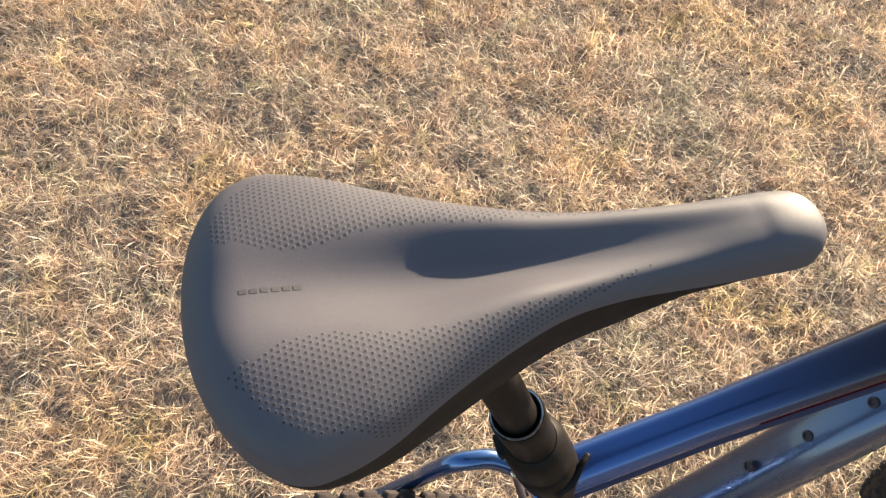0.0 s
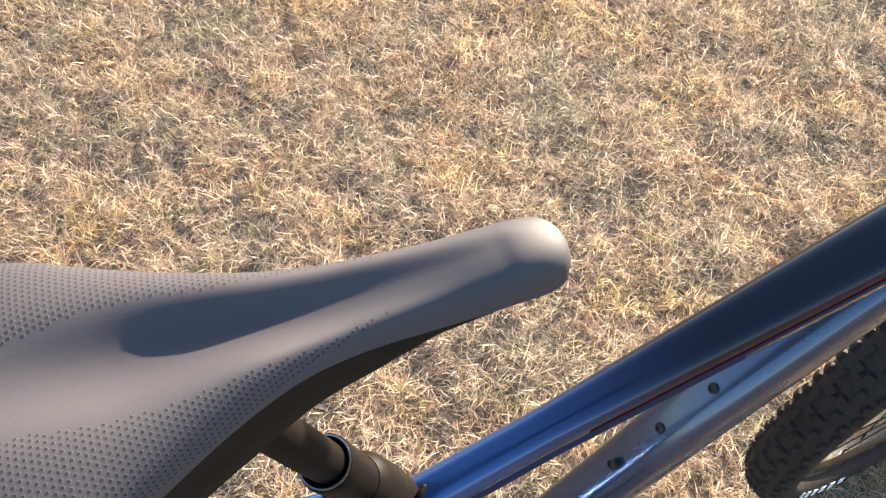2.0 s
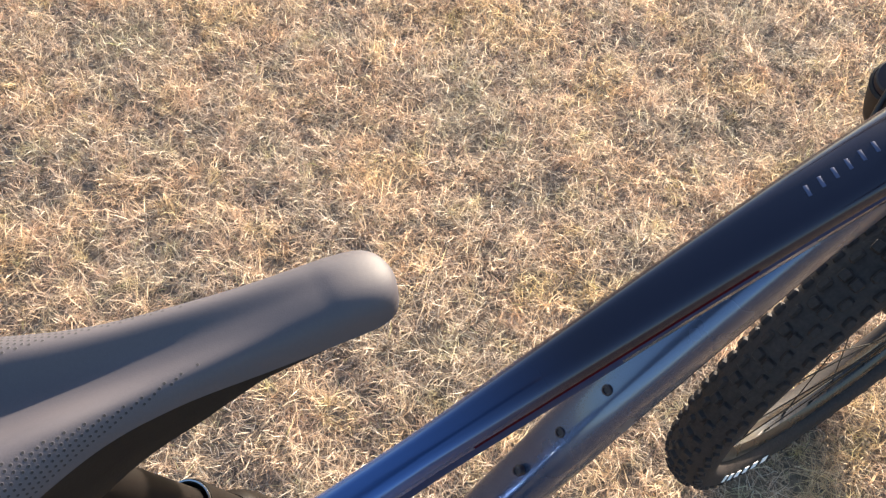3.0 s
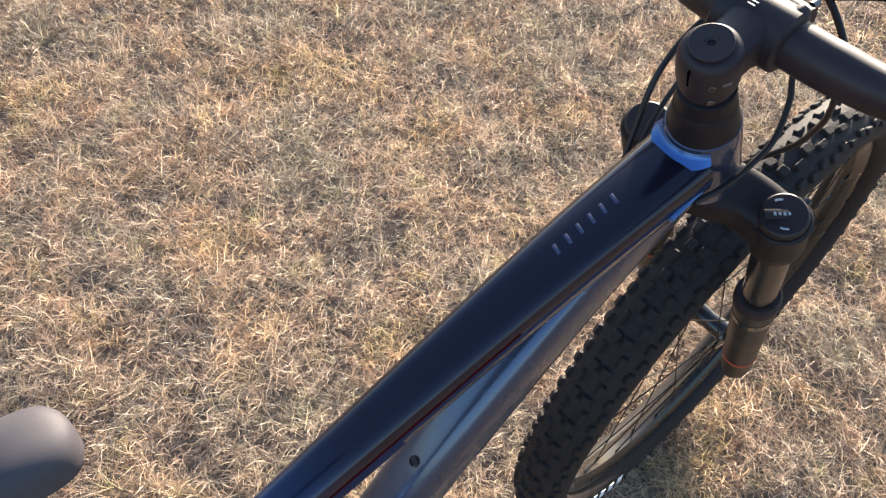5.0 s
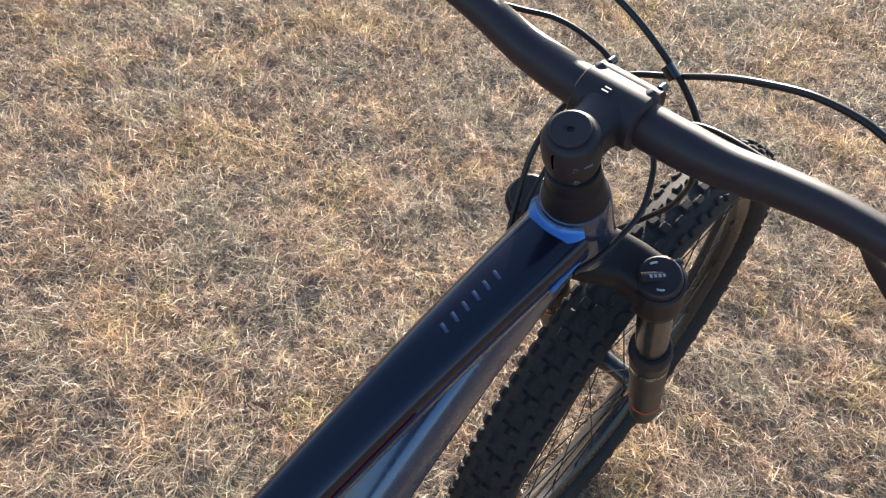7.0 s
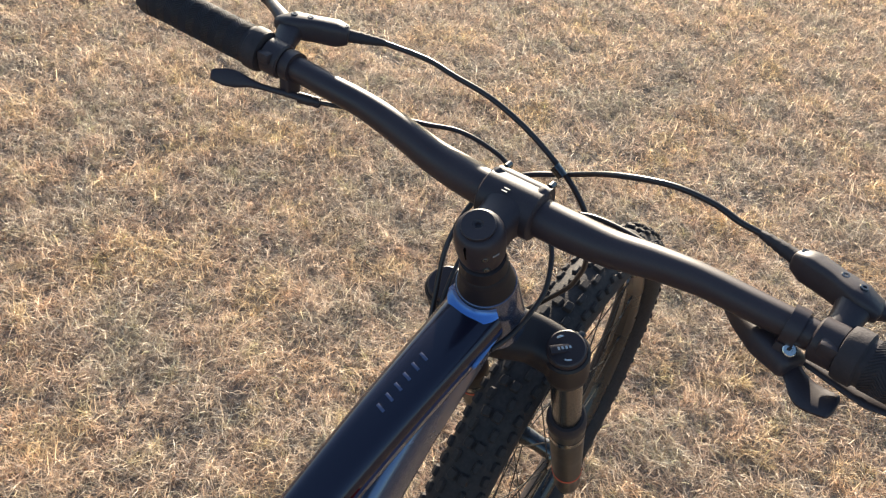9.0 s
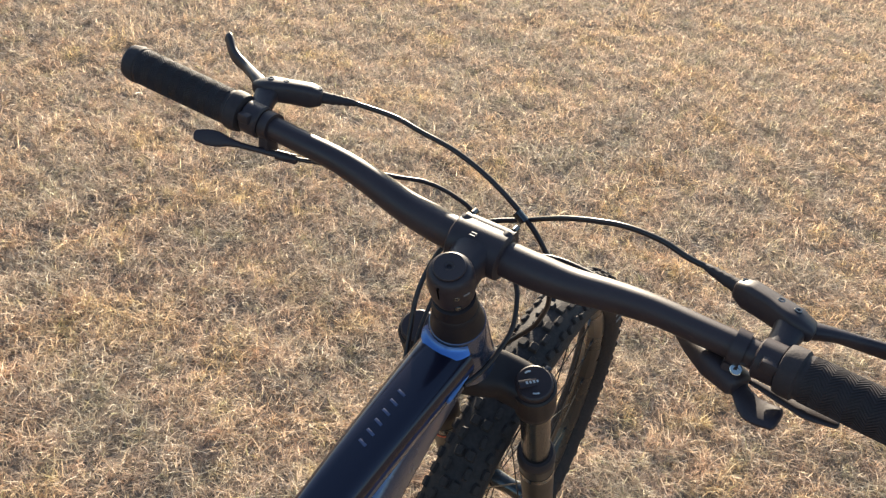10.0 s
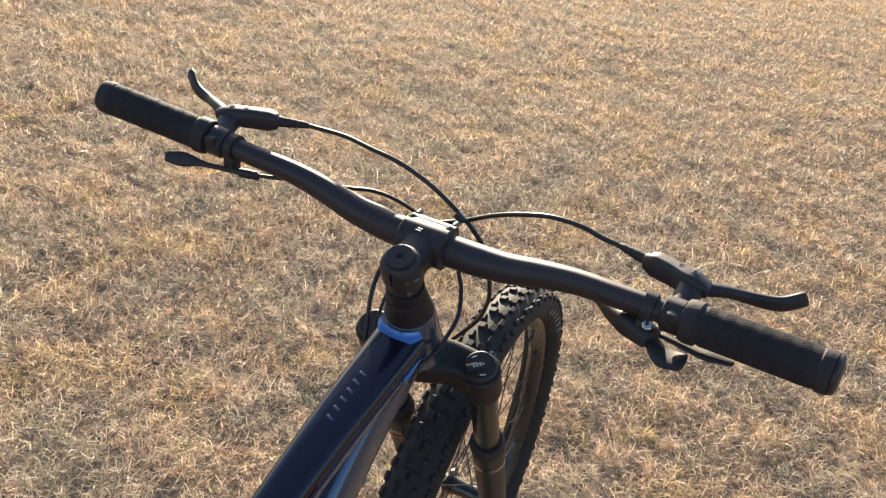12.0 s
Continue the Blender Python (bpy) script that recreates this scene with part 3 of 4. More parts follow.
def build_saddle():
    bm = bmesh.new()
    xs = [0.0070 - 0.2765 * (1 - math.cos(math.pi * i / 89)) / 2 for i in range(90)]
    us = [j / 28 - 1 for j in range(57)]
    rows = []
    for x in xs:
        row = [saddle_at(x, u) for u in us]
        l, r = row[-1], row[0]
        w = smooth_at(x, SW)
        lip = min(0.012, w * 0.5)
        rows.append([bm.verts.new((r.x, r.y + lip, r.z - 0.004))] + [bm.verts.new(p) for p in row] + [bm.verts.new((l.x, l.y - lip, l.z - 0.004))])
    m = len(rows[0])
    for i in range(len(rows) - 1):
        for j in range(m - 1):
            bm.faces.new((rows[i][j], rows[i][j + 1], rows[i + 1][j + 1], rows[i + 1][j]))
    bm.faces.new(rows[0])
    bm.faces.new(rows[-1])
    cover = part("saddle", bm, M_SADDLE, bike, "charcoal grey perforated vinyl saddle", 60)
    # shell under the cover
    bm = bmesh.new()
    rows = []
    for i in range(40):
        x = -0.004 - 0.250 * i / 39
        w, z, d = smooth_at(x, SW) - 0.0006, smooth_at(x, SZ), smooth_at(x, SD)
        deep = float(np.interp(x, [-0.26, -0.24, -0.21, -0.18, -0.15, -0.13, -0.11, -0.09, -0.06, -0.02], [0.004, 0.008, 0.026, 0.046, 0.050, 0.046, 0.040, 0.034, 0.012, 0.004]))
        taper = min(0.12 * deep, w * 0.6) / max(w, 0.004)
        prof = [(1.0, -d + 0.002), (1 - taper * 0.45, -d - deep * 0.5), (1 - taper * 0.9, -d - deep * 0.92), (1 - taper * 1.2, -d - deep)]
        row = [(-a, b) for a, b in prof] + [(0.0, -d - deep * 0.8)] + [(a, b) for a, b in prof[::-1]]
        rows.append([bm.verts.new((x, a * w + 0.0025, z + b)) for a, b in row])
    for i in range(39):
        for j in range(len(rows[0]) - 1):
            bm.faces.new((rows[i][j], rows[i][j + 1], rows[i + 1][j + 1], rows[i + 1][j]))
    bm.faces.new(rows[0])
    bm.faces.new(rows[-1])
    part("saddle_shell", bm, M_SHELL, cover, "black plastic saddle base")
    for s in (1, -1):
        part("saddle_rail", sweep(spline([(-0.115, s * 0.009, 0.955), (-0.13, s * 0.012, 0.938), (-0.15, s * 0.015, 0.928), (-0.19, s * 0.018, 0.926), (-0.215, s * 0.022, 0.950)], 6), 0.0033, 10), M_POST, cover)
    # perforations: a staggered field on either wing, each hole with a raised lip
    for s in (1, -1):
        bm = bmesh.new()
        step = 0.00262
        i = 0
        x = -0.252
        while x < -0.078:
            inner = (-0.0075 * min(1.0, max(0.0, (-x - 0.085) / 0.06)) if s > 0 else 0.0) + float(np.interp(x, [-0.252, -0.228, -0.212, -0.192, -0.172, -0.12, -0.078], [0.0315, 0.0225, 0.0232, 0.0268, 0.0272, 0.0195, 0.0115]))
            outer = float(np.interp(x, [-0.252, -0.244, -0.236, -0.224, -0.206, -0.192, -0.176, -0.164, -0.152, -0.12, -0.078], [0.0345, 0.0455, 0.0530, 0.0580, 0.0590, 0.0550, 0.0485, 0.0420, 0.0352, 0.0232, 0.0120]))
            us_ = np.linspace(0.01, 0.95, 120)
            row = [saddle_at(x, s * u) for u in us_]
            run = np.concatenate([[0.0], np.cumsum([(q - p).length for p, q in zip(row, row[1:])])])
            far_ = np.array([abs(p.y - 0.0025) for p in row])
            for along in np.arange(step * 0.5 if i % 2 else 0.0, run[-1], step):
                u = float(np.interp(along, run, us_))
                if not inner <= float(np.interp(u, us_, far_)) <= outer:
                    continue
                c = saddle_at(x, s * u)
                e1 = (saddle_at(x + 0.001, s * u) - c).normalized()
                nrm = e1.cross((saddle_at(x, s * (u + 0.01)) - c).normalized())
                nrm = (nrm if nrm.z > 0 else -nrm).normalized()
                e2 = nrm.cross(e1)
                rings = [[bm.verts.new(c + nrm * h + (e1 * math.cos(k * math.pi / 3) + e2 * math.sin(k * math.pi / 3)) * r) for k in range(6)] for r, h in ((0.00090, -0.00003), (0.00064, 0.00006), (0.00060, 0.00004))]
                for p, q in zip(rings, rings[1:]):
                    for k in range(6):
                        bm.faces.new((p[k], p[(k + 1) % 6], q[(k + 1) % 6], q[k]))
                bm.faces.new(rings[-1]).material_index = 1
            x += step * 0.866
            i += 1
        p = part("perforation", bm, M_SADDLE, cover, "field of small dark punched holes", 25)
        p.data.materials.append(M_HOLE)
        tagged(p, kind="stuff")
    # the name: six plain bars, flush with the cover
    skin = BVHTree.FromPolygons([v.co[:] for v in cover.data.vertices], [p.vertices[:] for p in cover.data.polygons])
    for i in range(6):
        x = -0.2435 + i * 0.0039
        bm = bmesh.new()
        quad = []
        for a, b in ((-0.0014, -0.0010), (0.0014, -0.0010), (0.0014, 0.0010), (-0.0014, 0.0010)):
            hit, nrm, *rest = skin.ray_cast(Vector((x + a, 0.0025 + b, 1.1)), Vector((0, 0, -1)))
            quad.append(bm.verts.new(hit + nrm * 0.00015))
        bm.faces.new(quad)
        part("lettering", bm, M_DARKPRINT, cover, "dark printed mark")
    return cover


build_saddle()


# ---- stem, headset ----
def build_cockpit():
    clamp_c = on_axis(0.0195)
    stem = lathe([(-0.0215, 0.0150), (-0.0200, 0.0172), (-0.015, 0.0188), (-0.006, 0.0202), (0.006, 0.0204), (0.0125, 0.0198), (0.0168, 0.0184), (0.0190, 0.0166), (0.0200, 0.0140)], clamp_c, AXIS, 40)
    BAR = Vector((0.459, 0, 0.976))
    sweep([clamp_c + Vector((0.004, 0, 0)), clamp_c.lerp(BAR, 0.5), BAR - (BAR - clamp_c).normalized() * 0.012], [(0.0165, 0.0185), (0.017, 0.0165), (0.022, 0.019)], 24, (0, 1, 0), 3.0, stem)
    lathe([(-0.0255, 0.0185), (-0.0235, 0.0212), (0.0235, 0.0212), (0.0255, 0.0185)], BAR - Vector((0.003, 0, 0)), (0, 1, 0), 32, stem)
    st = part("stem", turned(stem, ST), M_MATTE, bike, "matte black alloy stem")
    face = sweep([BAR + Vector((0.010, -0.024, 0)), BAR + Vector((0.010, 0.024, 0))], [(0.0192, 0.013)], 20, (0, 0, 1), 2.1)
    part("faceplate", turned(face, ST), M_MATTE, st)
    for sy in (1, -1):
        ear = lathe([(-0.015, 0.0044), (-0.012, 0.0060), (-0.002, 0.0062), (0.002, 0.0052), (0.0035, 0.0030)], BAR + Vector((0.004, sy * 0.0205, 0.0172)), (0.9, 0, 0.4), 14)
        part("bolt_ear", turned(ear, ST), M_MATTE, st)
        for sz in (1, -1):
            b = lathe([(-0.004, 0.0032), (0.003, 0.0032), (0.0036, 0.0026), (0.0036, 0.0015), (0.002, 0.0014)], BAR + Vector((0.019, sy * 0.0205, sz * 0.0165)), (1, 0, 0), 12)
            part("bolt", turned(b, ST), M_GLOSSB, st, "small black bolt")
    back = Vector((-math.sin(HEAD), 0, -math.cos(HEAD)))
    # solid black strip stands in for the shade inside the clamp slot
    slot = block((0.004, 0.0013, 0.0150), clamp_c + back * 0.0187 + AXIS * 0.0085, frame_of(back, AXIS), 0.0004)
    part("clamp_slot", turned(slot, ST), M_VOID, st, "narrow dark clamp slot")
    for sz in (0.016, 0.0315):
        out = (back + Vector((0, -0.95, 0))).normalized()
        at = on_axis(sz) + out * 0.0196
        part("bolt_recess", turned(lathe([(-0.003, 0.0034), (0.0003, 0.0034), (0.0006, 0.0032)], at, out, 18), ST), M_HOLE, st)
        b = lathe([(-0.003, 0.0026), (0.0007, 0.0026), (0.0010, 0.0023), (0.0010, 0.0013), (0.0007, 0.0012)], at, out, 12)
        part("bolt", turned(b, ST), M_GLOSSB, st, "small black bolt")
    capb = lathe([(-0.006, 0.0128), (-0.0008, 0.0138), (0.0004, 0.0137), (0.0010, 0.0130), (0.0010, 0.0045), (0.0002, 0.0040), (-0.0004, 0.0024), (-0.0018, 0.0020)], CAP + AXIS * 0.0030, AXIS, 36)
    part("top_cap", turned(capb, ST), M_MATTE, st, "round black top cap with a bolt")
    for dx in (0.0, 0.0042):
        mk = block((0.0013, 0.0050, 0.0004), BAR + Vector((-0.0185 + dx, 0.0025, 0.0203)), frame_of((1, 0, 0.0), (0, 0, 1)), 0)
        part("lettering", turned(mk, ST), M_GREY, st, "small grey printed mark")
    mk = block((0.006, 0.0005, 0.0016), on_axis(0.018) + Vector((-0.008, -0.0192, 0.0)), frame_of((1, -0.4, 0.2), (0, 0, 1)), 0)
    part("lettering", turned(mk, ST), M_GREY, st)
    sp = lathe([(-0.0420, 0.0172), (-0.043, 0.0190), (-0.0565, 0.0202), (-0.057, 0.0190)], CAP, AXIS, 32)
    part("headset_spacer", turned(sp, ST), M_CROWN, bike)
    hc = lathe([(-0.0572, 0.0200), (-0.058, 0.0208), (-0.066, 0.0216), (-0.075, 0.0232), (-0.0835, 0.0252), (-0.0845, 0.0245)], CAP, AXIS, 36)
    part("headset_cover", hc, M_CROWN, bike, "matte black conical headset cover")
    return BAR


BAR = build_cockpit()
SR = Matrix.Translation(CAP) @ Matrix.Rotation(radians(2.0), 4, AXIS) @ Matrix.Translation(-CAP) @ ROLL
HALF = [(0.458, 0, 0.976), (0.458, 0.030, 0.976), (0.4585, 0.055, 0.977), (0.4575, 0.085, 0.981), (0.456, 0.12, 0.990), (0.452, 0.155, 0.9985), (0.446, 0.19, 1.004), (0.440, 0.235, 1.0095), (0.4275, 0.31, 1.019), (0.4160, 0.374, 1.0270)]


def bar_at(y):
    """The bar's axis at a distance from the stem, to either side."""
    ys = [p[1] for p in HALF]
    a = abs(y)
    return Vector((float(np.interp(a, ys, [p[0] for p in HALF])), y, float(np.interp(a, ys, [p[2] for p in HALF]))))


def build_bar():
    pts = spline([(x, -y, z) for x, y, z in HALF[:0:-1]] + list(HALF), 6)
    size = []
    for p in pts:
        r = float(np.interp(abs(p[1]), [0, 0.055, 0.12, 0.16, 0.20, 0.4], [0.0162, 0.0160, 0.0132, 0.0117, 0.0111, 0.0111]))
        size.append((r, r))
    part("handlebar", turned(sweep(pts, size, 28, (0, 0, 1)), SR), M_BLACK, bike, "satin black wide riser handlebar")


build_bar()


def build_grip(s):
    a, b = (bar_at(0.257), bar_at(0.374) + Vector((-0.0008, 0.005, 0.0005))) if s > 0 else (bar_at(-0.254), bar_at(-0.369))
    d = (b - a).normalized()
    L = (b - a).length
    g = lathe([(-0.002, 0.0125), (0.0, 0.0182), (0.004, 0.0192), (0.012, 0.0190), (0.0135, 0.0168), (0.06, 0.0165), (L - 0.010, 0.0168), (L - 0.009, 0.0178), (L - 0.004, 0.0179), (L, 0.0172), (L + 0.0005, 0.0130)], a, d, 32)
    grip = part("grip", turned(g, SR), M_RUBBER, bike, "black rubber grip with chevron ribs")
    up = (Vector((-0.35, 0, 1)) - d * d.dot(Vector((-0.35, 0, 1)))).normalized()
    side = d.cross(up)
    bm = bmesh.new()
    n_rib, n_seg, start, end = 42, 48, 0.0170, L - 0.0120
    for i in range(n_rib):
        rows = []
        for k in range(n_seg + 1):
            h0 = start + (end - start) * k / n_seg
            zig = abs(((k / 4) % 2) - 1) - 0.5
            th = 2 * math.pi * i / n_rib + zig * 0.40
            rows.append([bm.verts.new(a + d * h0 + (up * math.cos(th + dt) + side * math.sin(th + dt)) * r) for dt, r in ((-0.055, 0.0162), (-0.026, 0.0173), (0.026, 0.0173), (0.055, 0.0162))])
        for p0_, p1_ in zip(rows, rows[1:]):
            for j in range(3):
                bm.faces.new((p0_[j], p0_[j + 1], p1_[j + 1], p1_[j]))
    p = part("grip_rib", turned(bm, SR), M_RUBBER, grip, "raised zigzag ribs", 30)
    tagged(p, kind="stuff")
    part("bar_end", turned(lathe([(L - 0.002, 0.0130), (L + 0.0008, 0.0168), (L + 0.003, 0.0164), (L + 0.0045, 0.0145), (L + 0.005, 0.0080)], a, d, 24), SR), M_MATTE, grip, "dark grey bar end cap")


def build_brake(s, inner, piv, mid, end):
    c = bar_at(s * 0.245)
    d = (bar_at(s * 0.26) - bar_at(s * 0.22)).normalized()
    inner, piv = Vector(inner), Vector(piv)
    ring = lathe([(-0.0085, 0.0115), (-0.009, 0.0140), (-0.0075, 0.0158), (0.0075, 0.0158), (0.009, 0.0140), (0.0085, 0.0115)], c, d, 28)
    sweep([c + Vector((0.004, 0, 0.004)), c.lerp(piv, 0.6), piv + Vector((0.001, 0, -0.002))], [(0.0095, 0.009), (0.0105, 0.009), (0.013, 0.010)], 16, (0, 1, 0), 2.6, ring)
    block((0.012, 0.013, 0.010), c + Vector((-0.012, 0, 0.006)), None, 0.003, ring)
    body = spline([inner, inner.lerp(piv, 0.2), inner.lerp(piv, 0.6), piv, piv + Vector((0.000, s * 0.013, -0.001))], 5)
    lev = part("brake_lever", turned(sweep(body, [(0.0080, 0.0080), (0.0112, 0.0100), (0.0110, 0.0094), (0.0104, 0.0118), (0.0060, 0.0098)], 20, (0, 0, 1), 3.4, rounded=0.0025), SR), M_MATTE, bike, "black hydraulic brake lever body")
    part("bar_clamp", turned(ring, SR), M_MATTE, lev, "black hinged bar clamp")
    for k in (0.04, 0.68, 0.97):
        q = inner.lerp(piv, k) + Vector((0, 0, 0.0086 if k < 0.1 else 0.0106))
        part("bolt", turned(lathe([(-0.002, 0.0030), (0.0002, 0.0030), (0.0006, 0.0026), (0.0006, 0.0015), (-0.0004, 0.0014)], q, (0, 0, 1), 14), SR), M_GLOSSB, lev, "small black screw")
    root, mid, end = piv + Vector((0.002, s * 0.011, -0.002)), piv + Vector(mid), piv + Vector(end)
    blade = spline([root, root.lerp(mid, 0.5) + Vector((-0.001, 0, 0.002)), mid, mid.lerp(end, 0.5) + Vector((-0.001, s * 0.003, -0.0035)), end], 6)
    part("lever_blade", turned(sweep(blade, [(0.0062, 0.0075), (0.0050, 0.0055), (0.0058, 0.0042), (0.0072, 0.0040), (0.0070, 0.0038)], 14, (0, 0, 1), 2.6, rounded=0.003), SR), M_MATTE, lev, "gloss black curved lever blade")
    dirn = (inner - piv).normalized()
    boot = lathe([(0.0, 0.0062), (0.010, 0.0052), (0.012, 0.0056), (0.016, 0.0046), (0.018, 0.0050), (0.022, 0.0040), (0.024, 0.0044), (0.034, 0.0030)], inner, dirn, 18)
    part("hose_boot", turned(boot, SR), M_RUBBER, lev, "ribbed rubber hose boot")


for s in (1, -1):
    build_grip(s)
    if s > 0:
        build_brake(s, (0.4994, 0.2177, 1.0234), (0.4726, 0.2590, 1.0264), (0.0208, 0.0496, -0.0026), (0.0384, 0.0917, 0.0111))
    else:
        build_brake(s, (0.4945, -0.2035, 1.0210), (0.4740, -0.2480, 1.0260), (0.0172, -0.0480, -0.0040), (0.0264, -0.0883, 0.0077))


def build_shifter():
    c = bar_at(-0.222)
    body = spline([(0.476, -0.176, 0.9755), (0.462, -0.192, 0.979), (0.444, -0.212, 0.984), (0.432, -0.232, 0.985)], 5)
    sh = part("shifter", turned(sweep(body, [(0.006, 0.006), (0.009, 0.011), (0.011, 0.014), (0.009, 0.012)], 16, (0, 0, 1), 2.8, rounded=0.004), SR), M_MATTE, bike, "black gear shifter under the bar")
    ring = lathe([(-0.005, 0.0115), (-0.005, 0.0140), (0.005, 0.0140), (0.005, 0.0115)], c, (0, 1, 0), 22)
    block((0.014, 0.012, 0.020), c + Vector((-0.006, 0, -0.018)), None, 0.003, ring)
    part("bar_clamp", turned(ring, SR), M_MATTE, sh)
    part("barrel_adjuster", turned(lathe([(-0.002, 0.0062), (0.0, 0.0068), (0.010, 0.0064), (0.012, 0.004), (0.020, 0.0030)], (0.476, -0.176, 0.9755), (0.55, 0.8, -0.1), 16), SR), M_GLOSSB, sh, "black barrel adjuster")
    part("window", turned(block((0.036, 0.007, 0.003), (0.4476, -0.2095, 0.9915), frame_of((-0.6, -1, 0.05), (-0.2, 0, 1)), 0.001), SR), M_STEEL, sh, "bright metal shifter cover")
    part("bolt", turned(lathe([(-0.002, 0.0046), (0.0015, 0.0046), (0.002, 0.004), (0.002, 0.002), (0.0006, 0.0018)], (0.430, -0.2265, 0.9973), (-0.6, -0.1, 0.8), 16), SR), M_STEEL, sh, "bright steel bolt")
    pad = spline([(0.438, -0.228, 0.984), (0.427, -0.238, 0.982), (0.417, -0.250, 0.982), (0.414, -0.264, 0.986)], 5)
    part("thumb_paddle", turned(sweep(pad, [(0.0035, 0.006), (0.003, 0.0075), (0.0032, 0.0115), (0.003, 0.0105)], 14, (-0.7, -0.3, 0.65), 2.5, rounded=0.003), SR), M_MATTE, sh, "black thumb paddle")
    pad = spline([(0.442, -0.238, 0.985), (0.436, -0.262, 0.987), (0.431, -0.282, 0.990), (0.429, -0.300, 0.993)], 5)
    part("release_paddle", turned(sweep(pad, [(0.002, 0.003), (0.003, 0.005), (0.0035, 0.0075), (0.002, 0.004)], 12, (0, 0, 1), rounded=0.002), SR), M_MATTE, sh, "black release paddle")


def build_dropper():
    c = bar_at(0.2285)
    body = lathe([(-0.005, 0.0115), (-0.005, 0.0140), (0.005, 0.0140), (0.005, 0.0115)], c, (0, 1, 0), 22)
    block((0.016, 0.012, 0.020), c + Vector((-0.003, 0, -0.016)), None, 0.003, body)
    dr = part("dropper_remote", turned(body, SR), M_MATTE, bike, "black dropper post remote under the bar")
    lever = spline([(0.445, 0.202, 0.983), (0.437, 0.218, 0.985), (0.420, 0.238, 0.991), (0.404, 0.254, 0.998), (0.389, 0.269, 1.0025)], 5)
    part("thumb_paddle", turned(sweep(lever, [(0.004, 0.005), (0.0036, 0.0044), (0.0030, 0.0036), (0.0026, 0.0030), (0.0024, 0.0028), (0.0024, 0.0028), (0.0024, 0.0040), (0.0024, 0.0074), (0.0022, 0.0078), (0.0018, 0.0056)], 14, (-0.7, -0.4, 0.6), 2.4, rounded=0.004), SR), M_MATTE, dr, "glossy thumb lever")
    part("barrel_adjuster", turned(lathe([(0, 0.005), (0.012, 0.005), (0.014, 0.0035), (0.020, 0.003)], (0.438, 0.218, 0.984), (0.35, -1, 0.0), 14), SR), M_MATTE, dr)


build_shifter()
build_dropper()

# ---- hoses and cables ----
def hose(name, start, pts, r, label):
    part(name, sweep(spline([SR @ Vector(start)] + list(pts), 8), r, 10, (0, 0, 1)), M_CABLE, bike, label)


hose("brake_hose", (0.5179, 0.1892, 1.0213), [(0.522, 0.152, 1.0180), (0.522, 0.121, 1.0155), (0.526, 0.085, 1.010), (0.531, 0.050, 0.997), (0.535, 0.018, 0.979), (0.535, -0.012, 0.960), (0.532, -0.036, 0.936), (0.5376, -0.0395, 0.908), (0.546, -0.040, 0.881), (0.557, -0.034, 0.856), (0.564, -0.026, 0.831), (0.562, -0.012, 0.808), (0.553, 0.008, 0.780), (0.548, 0.040, 0.735)], 0.0026, "black hydraulic brake hose")
hose("brake_hose", (0.5086, -0.1728, 1.0176), [(0.5150, -0.152, 1.0190), (0.519, -0.128, 1.0205), (0.521, -0.098, 1.0175), (0.524, -0.070, 1.0080), (0.531, -0.035, 0.990), (0.538, 0.003, 0.965), (0.525, 0.038, 0.950), (0.495, 0.058, 0.930), (0.462, 0.060, 0.895), (0.440, 0.050, 0.850), (0.41, 0.032, 0.81)], 0.0026, "black hydraulic brake hose")
hose("shift_cable", (0.484, -0.163, 0.974), [(0.501, -0.128, 0.966), (0.515, -0.085, 0.961), (0.521, -0.040, 0.953), (0.5154, -0.012, 0.9388), (0.5055, -0.0155, 0.9255), (0.4960, -0.026, 0.9120), (0.4793, -0.0355, 0.8922), (0.4609, -0.0359, 0.8772), (0.4361, -0.0345, 0.8670), (0.4116, -0.0305, 0.8635)], 0.0024, "black gear cable housing")
part("hose_clip", sweep([(0.5325, 0.000, 0.9675), (0.5325, 0.010, 0.9735)], [(0.0045, 0.0050)], 12, (0, 0, 1), 3.0), M_GLOSSB, bike, "small black clip joining the hoses")
hose("dropper_cable", (0.445, 0.200, 0.984), [(0.468, 0.162, 0.979), (0.490, 0.122, 0.978), (0.503, 0.095, 0.979), (0.510, 0.067, 0.974), (0.513, 0.044, 0.963), (0.506, 0.040, 0.940), (0.484, 0.047, 0.905), (0.452, 0.045, 0.862), (0.41, 0.030, 0.82)], 0.0022, "black dropper cable housing")


# ---- fork ----
LEG_Y = 0.069
LEG_TOP = Vector((0.495, 0, 0.808))
DOWN = (-AXIS + Vector((0.030, 0, 0.012))).normalized()


